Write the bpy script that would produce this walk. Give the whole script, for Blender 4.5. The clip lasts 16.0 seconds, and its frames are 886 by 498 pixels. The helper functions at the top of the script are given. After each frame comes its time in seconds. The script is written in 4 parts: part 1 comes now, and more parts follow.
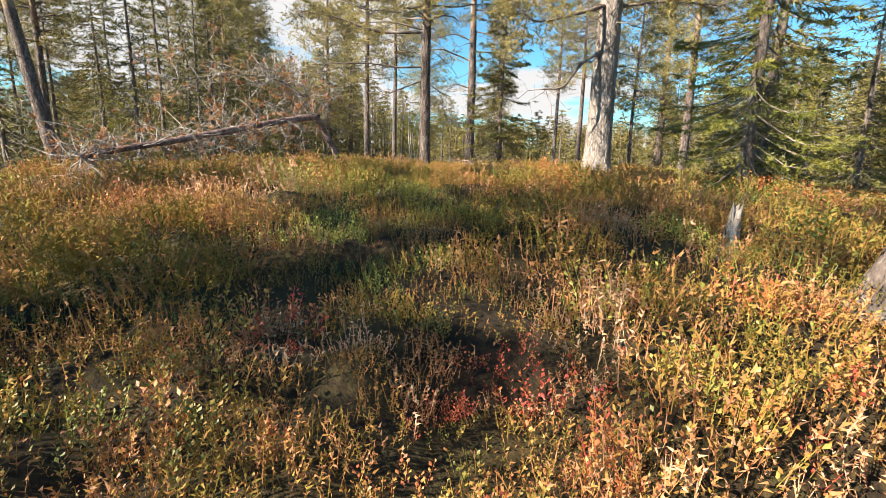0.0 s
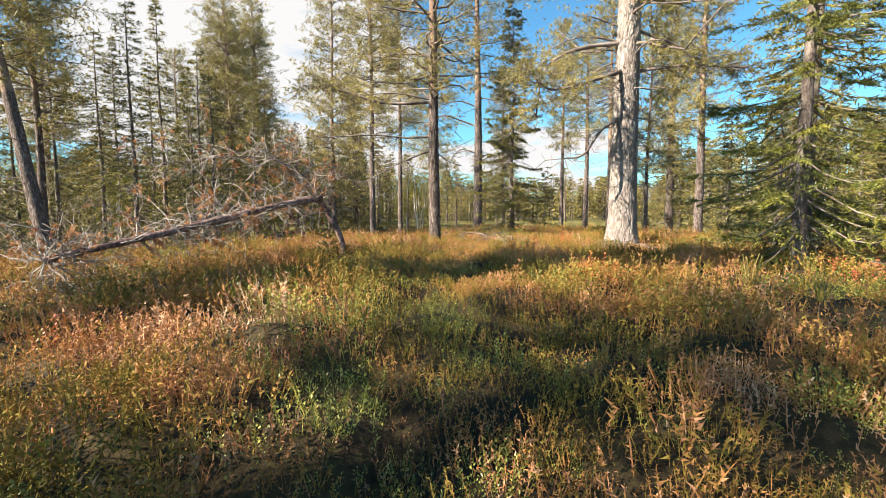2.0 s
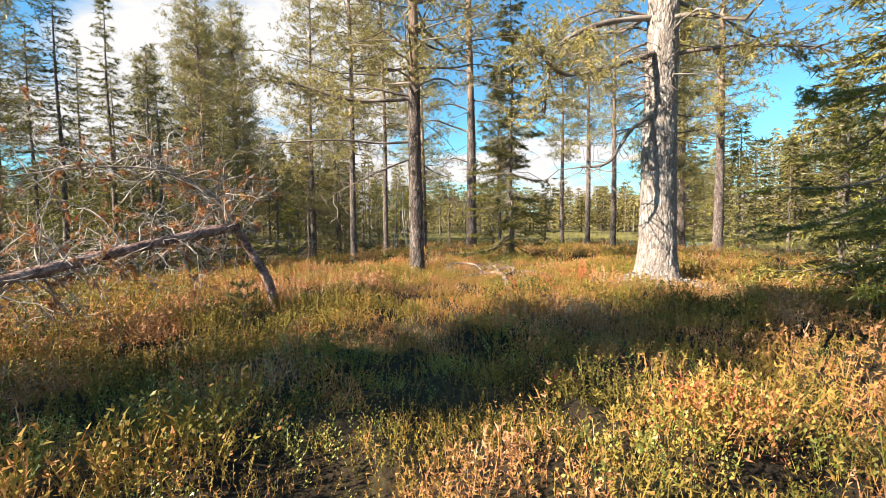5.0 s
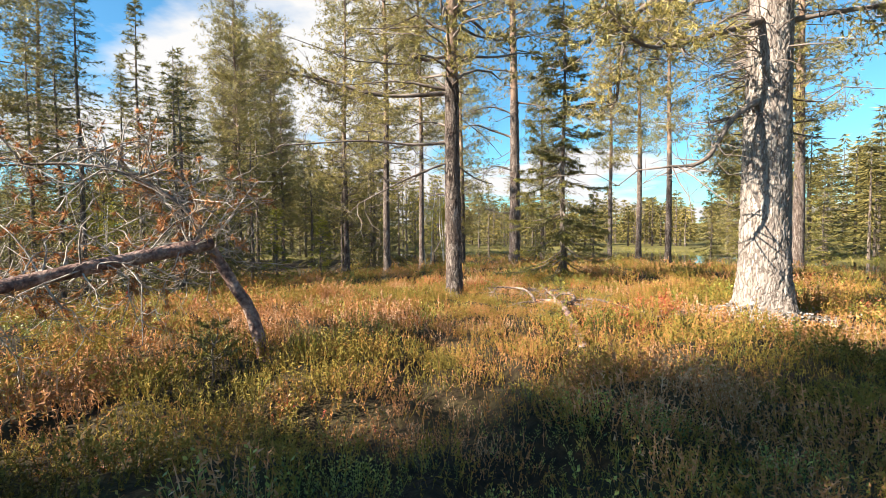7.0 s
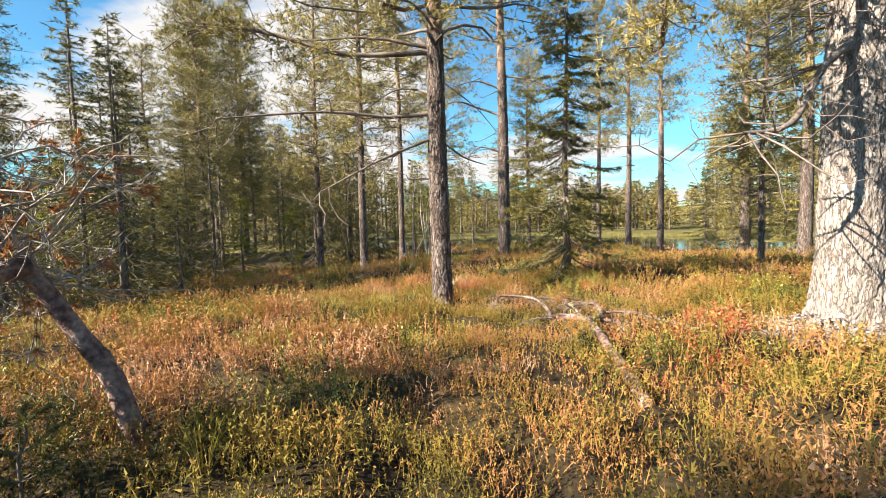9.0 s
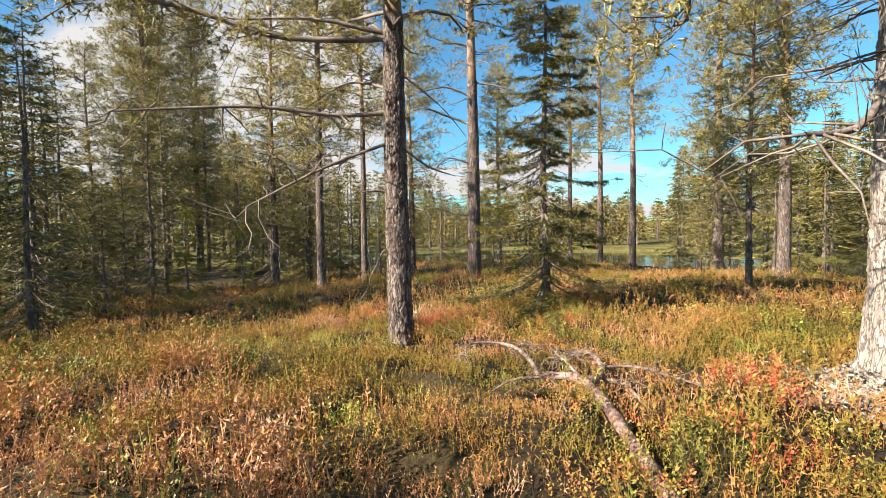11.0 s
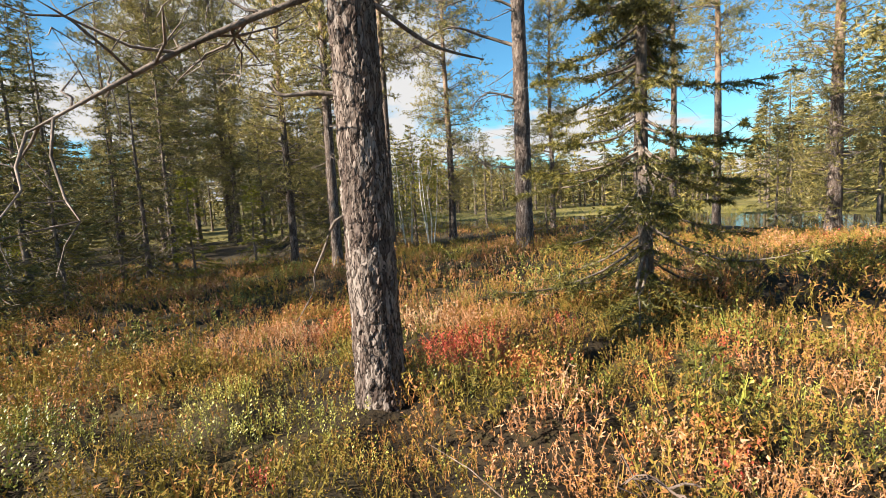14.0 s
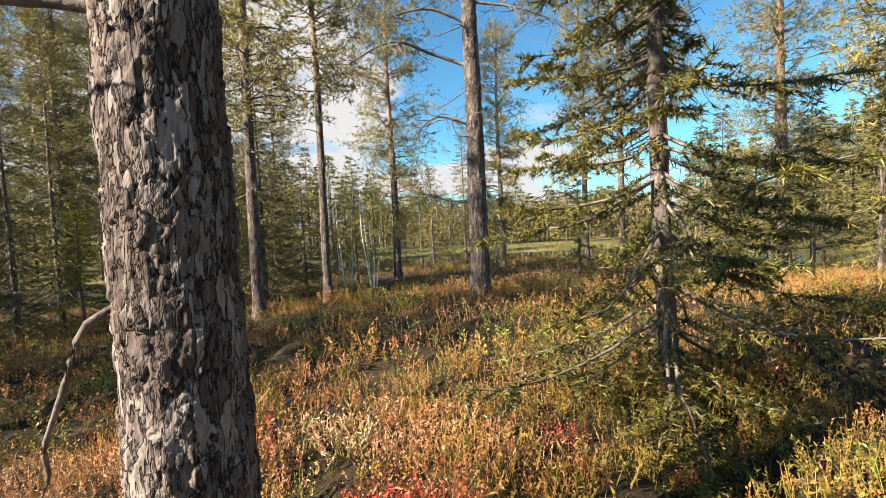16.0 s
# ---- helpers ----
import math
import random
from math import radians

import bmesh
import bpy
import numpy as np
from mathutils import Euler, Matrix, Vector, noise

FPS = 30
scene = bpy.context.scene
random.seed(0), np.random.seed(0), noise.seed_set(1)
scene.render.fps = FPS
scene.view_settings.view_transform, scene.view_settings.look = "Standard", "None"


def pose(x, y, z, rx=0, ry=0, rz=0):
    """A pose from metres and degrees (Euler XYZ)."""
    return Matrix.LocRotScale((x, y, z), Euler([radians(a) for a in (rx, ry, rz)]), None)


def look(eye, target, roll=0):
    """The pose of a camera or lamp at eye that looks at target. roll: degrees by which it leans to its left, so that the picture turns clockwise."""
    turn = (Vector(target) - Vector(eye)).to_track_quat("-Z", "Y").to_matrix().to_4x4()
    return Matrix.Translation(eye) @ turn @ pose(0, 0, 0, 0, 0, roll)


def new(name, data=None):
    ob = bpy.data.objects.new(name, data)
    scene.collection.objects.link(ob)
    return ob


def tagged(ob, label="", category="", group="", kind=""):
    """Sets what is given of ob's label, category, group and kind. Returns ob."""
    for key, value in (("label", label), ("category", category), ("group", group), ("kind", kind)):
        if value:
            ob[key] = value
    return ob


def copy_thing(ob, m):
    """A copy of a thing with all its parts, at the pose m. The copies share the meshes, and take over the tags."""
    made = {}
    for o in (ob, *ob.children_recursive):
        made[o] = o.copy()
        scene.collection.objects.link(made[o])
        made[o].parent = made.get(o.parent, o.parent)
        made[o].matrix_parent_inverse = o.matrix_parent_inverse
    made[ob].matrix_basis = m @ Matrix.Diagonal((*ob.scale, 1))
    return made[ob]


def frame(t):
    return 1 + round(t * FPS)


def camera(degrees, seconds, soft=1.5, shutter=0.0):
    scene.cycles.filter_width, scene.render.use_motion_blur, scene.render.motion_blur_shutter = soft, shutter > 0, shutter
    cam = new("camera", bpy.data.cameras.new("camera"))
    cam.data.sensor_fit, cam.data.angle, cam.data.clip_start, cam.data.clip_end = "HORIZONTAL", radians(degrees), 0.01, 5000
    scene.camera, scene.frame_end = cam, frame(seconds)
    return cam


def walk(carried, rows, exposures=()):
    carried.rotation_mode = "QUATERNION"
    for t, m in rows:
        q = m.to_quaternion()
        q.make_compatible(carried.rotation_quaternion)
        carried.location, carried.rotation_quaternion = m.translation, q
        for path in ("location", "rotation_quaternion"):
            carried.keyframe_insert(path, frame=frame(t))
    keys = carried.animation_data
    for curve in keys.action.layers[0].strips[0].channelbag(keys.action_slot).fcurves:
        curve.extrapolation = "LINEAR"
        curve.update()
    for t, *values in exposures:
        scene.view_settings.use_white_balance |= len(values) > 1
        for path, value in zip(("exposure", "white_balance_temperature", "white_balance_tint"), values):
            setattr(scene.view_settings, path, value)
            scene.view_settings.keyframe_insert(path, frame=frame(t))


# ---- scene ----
cam = camera(84.4, 16.0, soft=0.8)
METRES, EYE, TILT, LEAN, TURN = 15.0, 1.5, 0.0, 0.0, 0.0
ROWS = [
    (0.0, 0.0, 0.0, 0.0, 0.3, -11.6, -1.46),
    (0.5, -0.0017, 0.0242, 0.0202, 1.74, -10.89, -1.44),
    (1.0, -0.0161, 0.0414, 0.0267, 2.26, -7.63, -1.56),
    (1.5, -0.0199, 0.051, 0.0338, 1.77, -5.13, -0.5),
    (2.0, -0.0158, 0.0769, 0.0277, 0.65, -5.07, 0.15),
    (2.5, -0.0095, 0.1047, 0.0337, 0.46, -4.78, 0.09),
    (3.0, -0.0101, 0.1428, 0.034, 0.3, -4.92, 0.17),
    (3.5, -0.0105, 0.1683, 0.0386, 0.18, -4.76, 0.37),
    (4.0, -0.0041, 0.2035, 0.041, -0.08, -4.39, 0.52),
    (6.5, 0.0019, 0.352, 0.0493, 2.74, -3.01, 0.64),
    (7.0, -0.0044, 0.384, 0.0464, 4.61, -2.44, 0.41),
    (7.5, -0.0118, 0.4106, 0.0489, 5.58, -1.93, 0.21),
    (8.0, -0.0239, 0.4426, 0.0502, 5.16, -1.48, 0.69),
    (8.5, -0.0236, 0.4809, 0.0448, 3.32, -3.36, 1.74),
    (9.0, -0.0185, 0.5078, 0.0522, 2.32, -4.04, 1.38),
    (11.5, -0.0093, 0.6341, 0.059, -2.07, -2.45, 0.91),
    (12.0, -0.0021, 0.6709, 0.0525, -2.55, -3.12, 0.83),
    (12.5, 0.0067, 0.7175, 0.0434, -1.29, -4.13, 1.36),
    (13.0, 0.007, 0.7681, 0.0456, 0.38, -5.56, 3.06),
    (13.5, 0.0084, 0.8093, 0.0445, 2.16, -7.46, 4.1),
    (14.0, 0.0066, 0.8396, 0.0469, 4.35, -6.52, 2.93),
    (14.5, -0.0047, 0.8748, 0.0529, 5.7, -6.03, 2.6),
    (15.0, -0.01, 0.9007, 0.0532, 3.79, -5.01, 2.94),
    (15.5, -0.0077, 0.9338, 0.0552, 0.36, -4.08, 2.35),
    (16.0, 0.0017, 0.9642, 0.051, -2.05, -2.76, 2.74),
]
walk(cam, [(t, pose(0, 0, EYE, TILT, LEAN, TURN) @ pose(METRES * x, METRES * y, METRES * z, 90 + pitch, roll, yaw)) for t, x, y, z, yaw, pitch, roll in ROWS],
     exposures=[(0.0, 1.8), (4.0, 1.9), (9.0, 1.85), (12.0, 1.62), (16.0, 1.68)])

# ---- world, sun and exposure ----
SUN_AZ, SUN_EL = 243.0, 31.0          # degrees clockwise from +y, and above the horizon
world = bpy.data.worlds.new("sky")
scene.world = world
world.use_nodes = True
wn, wl = world.node_tree.nodes, world.node_tree.links
wn.clear()
sky = wn.new("ShaderNodeTexSky")
sky.sky_type, sky.sun_disc = "NISHITA", False
sky.sun_elevation, sky.sun_rotation = radians(SUN_EL), radians(SUN_AZ)
sky.air_density, sky.dust_density, sky.ozone_density = 1.0, 0.3, 2.5
co = wn.new("ShaderNodeTexCoord")
sx = wn.new("ShaderNodeSeparateXYZ")
lift = wn.new("ShaderNodeMath")
lift.operation, lift.inputs[1].default_value = "ADD", 0.12
flat = wn.new("ShaderNodeVectorMath")
flat.operation = "DIVIDE"
den = wn.new("ShaderNodeCombineXYZ")
den.inputs[2].default_value = 1.0
mp = wn.new("ShaderNodeMapping")
mp.inputs["Scale"].default_value = (0.5, 0.5, 0.6)
mp.inputs["Location"].default_value = (2.3, 1.1, 0.0)
cn = wn.new("ShaderNodeTexNoise")
cn.inputs["Scale"].default_value, cn.inputs["Detail"].default_value, cn.inputs["Roughness"].default_value = 1.3, 8.0, 0.55
cr = wn.new("ShaderNodeValToRGB")
cr.color_ramp.elements[0].position, cr.color_ramp.elements[1].position = 0.55, 0.64
low = wn.new("ShaderNodeMapRange")
low.inputs["From Min"].default_value, low.inputs["From Max"].default_value, low.inputs["To Min"].default_value, low.inputs["To Max"].default_value = 0.06, 0.24, 0.08, -0.015
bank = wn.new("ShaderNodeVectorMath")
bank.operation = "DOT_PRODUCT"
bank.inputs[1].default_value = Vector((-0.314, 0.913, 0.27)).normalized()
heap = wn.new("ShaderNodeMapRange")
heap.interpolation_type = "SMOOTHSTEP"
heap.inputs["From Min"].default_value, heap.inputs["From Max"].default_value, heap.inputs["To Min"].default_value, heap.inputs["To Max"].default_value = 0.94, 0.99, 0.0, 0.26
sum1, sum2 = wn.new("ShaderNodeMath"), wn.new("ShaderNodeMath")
tint = wn.new("ShaderNodeMixRGB")
tint.blend_type, tint.inputs[0].default_value, tint.inputs[2].default_value = "MULTIPLY", 1.0, (0.60, 1.10, 1.22, 1)
b1, b2, bm_, wo = (wn.new("ShaderNodeBackground"), wn.new("ShaderNodeBackground"), wn.new("ShaderNodeMixShader"), wn.new("ShaderNodeOutputWorld"))
b1.inputs["Strength"].default_value = 0.05
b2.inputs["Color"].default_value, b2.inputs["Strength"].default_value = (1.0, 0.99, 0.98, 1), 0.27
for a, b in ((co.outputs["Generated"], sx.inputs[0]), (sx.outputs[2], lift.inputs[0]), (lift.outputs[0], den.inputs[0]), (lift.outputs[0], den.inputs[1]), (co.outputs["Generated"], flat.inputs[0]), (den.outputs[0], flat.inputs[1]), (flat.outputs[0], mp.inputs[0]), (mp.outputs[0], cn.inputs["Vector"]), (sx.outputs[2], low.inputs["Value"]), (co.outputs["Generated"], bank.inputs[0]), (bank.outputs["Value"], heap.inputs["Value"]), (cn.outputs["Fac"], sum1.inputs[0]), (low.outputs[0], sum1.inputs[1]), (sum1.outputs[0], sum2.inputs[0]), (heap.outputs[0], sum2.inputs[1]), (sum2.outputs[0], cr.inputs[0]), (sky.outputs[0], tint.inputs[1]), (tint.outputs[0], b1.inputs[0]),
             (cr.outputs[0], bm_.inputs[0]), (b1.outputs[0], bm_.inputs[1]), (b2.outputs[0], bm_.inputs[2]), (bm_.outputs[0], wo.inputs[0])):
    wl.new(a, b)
sun = new("sun", bpy.data.lights.new("sun", "SUN"))
sun.data.energy, sun.data.angle, sun.data.color = 5.0, radians(0.53), (1.0, 0.88, 0.71)
az, el = radians(SUN_AZ), radians(SUN_EL)
sun.matrix_world = look((40 * math.sin(az) * math.cos(el), 40 * math.cos(az) * math.cos(el), 40 * math.sin(el)), (0, 0, 0))

# ---- materials ----


def surface(name, cols, scale=1.0, stretch=(1, 1, 1), detail=6.0, rough=0.85, bump=0.0, bump_scale=60.0, island=0.0, objvar=0.0, glow=0.0, fine=0.0, fine_scale=40.0, spec=0.3, position=False, contrast=1.0, patch=0.0):
    """A procedural surface: a ramp of colours over noise, finer mottling, per-piece variation, bump, and light through thin leaves."""
    m = bpy.data.materials.new(name)
    m.use_nodes = True
    n, l = m.node_tree.nodes, m.node_tree.links
    p = n["Principled BSDF"]
    p.inputs["Roughness"].default_value = rough
    p.inputs["Specular IOR Level"].default_value = spec
    tc = n.new("ShaderNodeTexCoord")
    geo = n.new("ShaderNodeNewGeometry")
    mpn = n.new("ShaderNodeMapping")
    mpn.inputs["Scale"].default_value = stretch
    l.new(geo.outputs["Position"] if position else tc.outputs["Object"], mpn.inputs[0])
    nz = n.new("ShaderNodeTexNoise")
    nz.inputs["Scale"].default_value, nz.inputs["Detail"].default_value = scale, detail
    l.new(mpn.outputs[0], nz.inputs["Vector"])
    fac = nz.outputs["Fac"]

    def maths(op, a, b):
        k = n.new("ShaderNodeMath")
        k.operation = op
        for i, v in enumerate((a, b)):
            if isinstance(v, (int, float)):
                k.inputs[i].default_value = v
            else:
                l.new(v, k.inputs[i])
        return k.outputs[0]

    if contrast != 1.0:
        fac = maths("ADD", maths("MULTIPLY", maths("SUBTRACT", fac, 0.5), contrast), 0.5)
    if patch:
        vp = n.new("ShaderNodeTexVoronoi")
        vp.inputs["Scale"].default_value = 2.1
        l.new(mpn.outputs[0], vp.inputs["Vector"])
        sp = n.new("ShaderNodeSeparateColor")
        l.new(vp.outputs["Color"], sp.inputs[0])
        fac = maths("ADD", fac, maths("MULTIPLY", maths("SUBTRACT", sp.outputs[0], 0.5), patch))
    if island:
        fac = maths("ADD", fac, maths("MULTIPLY", maths("SUBTRACT", geo.outputs["Random Per Island"], 0.5), island))
    if objvar:
        oi = n.new("ShaderNodeObjectInfo")
        fac = maths("ADD", fac, maths("MULTIPLY", maths("SUBTRACT", oi.outputs["Random"], 0.5), objvar))
    fz = n.new("ShaderNodeTexNoise")
    fz.inputs["Scale"].default_value, fz.inputs["Detail"].default_value = fine_scale, 4.0
    l.new(mpn.outputs[0], fz.inputs["Vector"])
    if fine:
        fac = maths("ADD", fac, maths("MULTIPLY", maths("SUBTRACT", fz.outputs["Fac"], 0.5), fine))
    rp = n.new("ShaderNodeValToRGB")
    el_ = rp.color_ramp.elements
    while len(el_) < len(cols):
        el_.new(0.5)
    for e, (pos, c) in zip(el_, cols):
        e.position, e.color = pos, (*c, 1)
    l.new(fac, rp.inputs[0])
    l.new(rp.outputs[0], p.inputs["Base Color"])
    if bump:
        bz = n.new("ShaderNodeTexNoise")
        bz.inputs["Scale"].default_value, bz.inputs["Detail"].default_value = bump_scale, 5.0
        l.new(mpn.outputs[0], bz.inputs["Vector"])
        bp = n.new("ShaderNodeBump")
        bp.inputs["Strength"].default_value, bp.inputs["Distance"].default_value = bump, 0.02
        l.new(bz.outputs["Fac"], bp.inputs["Height"])
        l.new(bp.outputs[0], p.inputs["Normal"])
    if glow:
        tr = n.new("ShaderNodeBsdfTranslucent")
        mx = n.new("ShaderNodeMixShader")
        mx.inputs[0].default_value = glow
        l.new(rp.outputs[0], tr.inputs[0])
        l.new(p.outputs[0], mx.inputs[1])
        l.new(tr.outputs[0], mx.inputs[2])
        l.new(mx.outputs[0], n["Material Output"].inputs[0])
    return m


M_GROUND = surface("peat_and_moss", [(0.25, (0.010, 0.007, 0.004)), (0.45, (0.028, 0.018, 0.008)), (0.55, (0.042, 0.032, 0.011)), (0.7, (0.065, 0.042, 0.018))], 0.9, bump=1.0, bump_scale=25, fine=0.7, fine_scale=18, rough=0.95)
M_MARSH = surface("marsh_sedge", [(0.25, (0.06, 0.055, 0.015)), (0.5, (0.13, 0.115, 0.03)), (0.75, (0.25, 0.20, 0.07))], 0.25, bump=1.0, bump_scale=6, fine=0.8, fine_scale=4, rough=0.95)
M_HEATHER = surface("heather", [(0.04, (0.065, 0.052, 0.013)), (0.26, (0.19, 0.155, 0.028)), (0.46, (0.265, 0.18, 0.036)), (0.63, (0.38, 0.172, 0.06)), (0.80, (0.47, 0.24, 0.125)), (0.96, (0.58, 0.41, 0.26))], 0.55, island=0.36, glow=0.18, detail=3, fine=0.5, fine_scale=2.6, contrast=1.4, patch=0.38)
M_BERRY = surface("bilberry_leaves", [(0.10, (0.06, 0.085, 0.018)), (0.36, (0.19, 0.19, 0.035)), (0.52, (0.38, 0.25, 0.055)), (0.66, (0.46, 0.17, 0.055)), (0.86, (0.40, 0.06, 0.04))], 0.7, island=0.34, glow=0.2, rough=0.45, detail=3, spec=0.4, fine=0.6, fine_scale=2.4, contrast=1.2, patch=0.42)
M_GREEN = surface("evergreen_dwarf_shrub", [(0.15, (0.055, 0.075, 0.015)), (0.5, (0.20, 0.22, 0.034)), (0.8, (0.48, 0.43, 0.09))], 0.8, island=0.4, glow=0.2, rough=0.4, spec=0.5, fine=0.6, fine_scale=2.6, contrast=1.2, patch=0.3)
M_STRAW = surface("dry_grass", [(0.25, (0.13, 0.15, 0.022)), (0.5, (0.25, 0.23, 0.04)), (0.75, (0.42, 0.34, 0.13))], 0.6, island=0.6, glow=0.3)
M_PINE = surface("pine_needles", [(0.2, (0.085, 0.08, 0.025)), (0.5, (0.27, 0.232, 0.065)), (0.8, (0.52, 0.42, 0.15))], 0.8, island=0.55, glow=0.22, rough=0.45, spec=0.45)
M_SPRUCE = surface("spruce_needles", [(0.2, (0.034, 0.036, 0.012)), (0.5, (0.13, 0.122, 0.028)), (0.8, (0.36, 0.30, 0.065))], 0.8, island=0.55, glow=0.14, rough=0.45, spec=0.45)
# Two lighter, yellower copies of the spruce needles, with sunlight put into the colour.
M_HANG_SUNLIT = surface("sunlit_hanging_spruce_needles", [(0.2, (0.045, 0.058, 0.014)), (0.5, (0.16, 0.17, 0.03)), (0.8, (0.38, 0.34, 0.06))], 0.8, island=0.5, glow=0.2, rough=0.45, spec=0.45)
M_YOUNG_SUNLIT = surface("sunlit_young_spruce_needles", [(0.2, (0.12, 0.14, 0.02)), (0.5, (0.30, 0.29, 0.045)), (0.8, (0.48, 0.42, 0.08))], 0.8, island=0.5, glow=0.3)
M_BIRCHLEAF = surface("birch_leaves", [(0.2, (0.12, 0.17, 0.03)), (0.5, (0.28, 0.29, 0.05)), (0.8, (0.55, 0.40, 0.06))], 0.8, island=0.6, glow=0.35)
M_RUST = surface("withered_needles", [(0.2, (0.20, 0.08, 0.03)), (0.5, (0.42, 0.18, 0.07)), (0.8, (0.52, 0.33, 0.16))], 1.5, island=0.5, glow=0.2)


def bark_material(name, scale, crack, plates_cols, tall=0.36):
    """Flaking bark: plates of varied tone parted by dark furrows."""
    m = bpy.data.materials.new(name)
    m.use_nodes = True
    n, l = m.node_tree.nodes, m.node_tree.links
    p = n["Principled BSDF"]
    p.inputs["Roughness"].default_value, p.inputs["Specular IOR Level"].default_value = 0.85, 0.2
    tc, mpn = n.new("ShaderNodeTexCoord"), n.new("ShaderNodeMapping")
    mpn.inputs["Scale"].default_value = (1, 1, tall)
    l.new(tc.outputs["Object"], mpn.inputs[0])
    wz_ = n.new("ShaderNodeTexNoise")
    wz_.inputs["Scale"].default_value, wz_.inputs["Detail"].default_value = scale * 0.9, 5.0
    l.new(mpn.outputs[0], wz_.inputs["Vector"])
    ad = n.new("ShaderNodeMixRGB")
    ad.blend_type, ad.inputs[0].default_value = "ADD", 3.4 / scale
    l.new(mpn.outputs[0], ad.inputs[1])
    l.new(wz_.outputs["Color"], ad.inputs[2])
    ve, vc, gr = n.new("ShaderNodeTexVoronoi"), n.new("ShaderNodeTexVoronoi"), n.new("ShaderNodeTexNoise")
    ve.feature = "DISTANCE_TO_EDGE"
    for k in (ve, vc):
        k.inputs["Scale"].default_value = scale
        l.new(ad.outputs[0], k.inputs["Vector"])
    gr.inputs["Scale"].default_value, gr.inputs["Detail"].default_value = scale * 4, 7.0
    l.new(mpn.outputs[0], gr.inputs["Vector"])
    sep = n.new("ShaderNodeSeparateColor")
    l.new(vc.outputs["Color"], sep.inputs[0])
    mixf = n.new("ShaderNodeMath")
    mixf.operation, mixf.inputs[1].default_value = "MULTIPLY_ADD", 0.45
    l.new(sep.outputs[0], mixf.inputs[0])
    half = n.new("ShaderNodeMath")
    half.operation, half.inputs[1].default_value = "MULTIPLY", 0.75
    l.new(gr.outputs["Fac"], half.inputs[0])
    l.new(half.outputs[0], mixf.inputs[2])
    rp = n.new("ShaderNodeValToRGB")
    while len(rp.color_ramp.elements) < len(plates_cols):
        rp.color_ramp.elements.new(0.5)
    for e, (pos, c) in zip(rp.color_ramp.elements, plates_cols):
        e.position, e.color = pos, (*c, 1)
    l.new(mixf.outputs[0], rp.inputs[0])
    ck = n.new("ShaderNodeValToRGB")
    ck.color_ramp.elements[0].position, ck.color_ramp.elements[1].position = 0.0, 0.085
    l.new(ve.outputs["Distance"], ck.inputs[0])
    mx = n.new("ShaderNodeMixRGB")
    mx.inputs[1].default_value = (*crack, 1)
    l.new(ck.outputs[0], mx.inputs[0])
    l.new(rp.outputs[0], mx.inputs[2])
    l.new(mx.outputs[0], p.inputs["Base Color"])
    hg = n.new("ShaderNodeMath")
    hg.operation, hg.inputs[1].default_value = "MULTIPLY_ADD", 0.6
    l.new(mixf.outputs[0], hg.inputs[0])
    l.new(ck.outputs[0], hg.inputs[2])
    bp = n.new("ShaderNodeBump")
    bp.inputs["Strength"].default_value, bp.inputs["Distance"].default_value = 0.8, 0.014
    l.new(hg.outputs[0], bp.inputs["Height"])
    l.new(bp.outputs[0], p.inputs["Normal"])
    return m


M_BARK = bark_material("pine_bark", 27, (0.022, 0.015, 0.013), [(0.25, (0.055, 0.037, 0.031)), (0.45, (0.11, 0.08, 0.069)), (0.65, (0.18, 0.142, 0.124)), (0.9, (0.32, 0.27, 0.245))], 0.22)
M_OLDBARK = bark_material("old_pine_bark", 17, (0.14, 0.108, 0.094), [(0.25, (0.20, 0.16, 0.14)), (0.5, (0.28, 0.24, 0.212)), (0.85, (0.38, 0.34, 0.31))], 0.2)
M_BARKUP = surface("upper_pine_bark", [(0.3, (0.09, 0.06, 0.045)), (0.5, (0.20, 0.13, 0.092)), (0.7, (0.32, 0.24, 0.185))], 5, (1, 1, 0.4), bump=0.8, bump_scale=40, fine=0.5)
M_SBARK = surface("spruce_bark", [(0.3, (0.05, 0.04, 0.033)), (0.5, (0.13, 0.10, 0.085)), (0.7, (0.25, 0.215, 0.185))], 8, (1, 1, 0.5), bump=0.8, bump_scale=60, fine=0.6)
M_TWIG = surface("dead_twigs", [(0.3, (0.07, 0.055, 0.047)), (0.5, (0.17, 0.135, 0.115)), (0.7, (0.30, 0.25, 0.22))], 3, fine=0.5, bump=0.4)
M_DRY = surface("dry_brown_wood", [(0.3, (0.08, 0.055, 0.045)), (0.5, (0.18, 0.13, 0.105)), (0.7, (0.34, 0.27, 0.23))], 5, fine=0.7, fine_scale=25, bump=0.7)
M_GREYWOOD = surface("weathered_wood", [(0.3, (0.14, 0.12, 0.105)), (0.5, (0.31, 0.27, 0.235)), (0.7, (0.46, 0.42, 0.375))], 6, (1, 1, 0.3), fine=0.7, fine_scale=25, bump=0.8, bump_scale=50)
M_REDWOOD = surface("peeling_dead_bark", [(0.3, (0.08, 0.045, 0.04)), (0.5, (0.21, 0.13, 0.11)), (0.7, (0.36, 0.26, 0.22))], 7, fine=0.7, fine_scale=30, bump=0.9, bump_scale=40)
M_BIRCH = surface("birch_bark", [(0.3, (0.10, 0.09, 0.08)), (0.42, (0.60, 0.57, 0.52)), (0.7, (0.72, 0.70, 0.66))], 6, (1, 1, 3), bump=0.3)
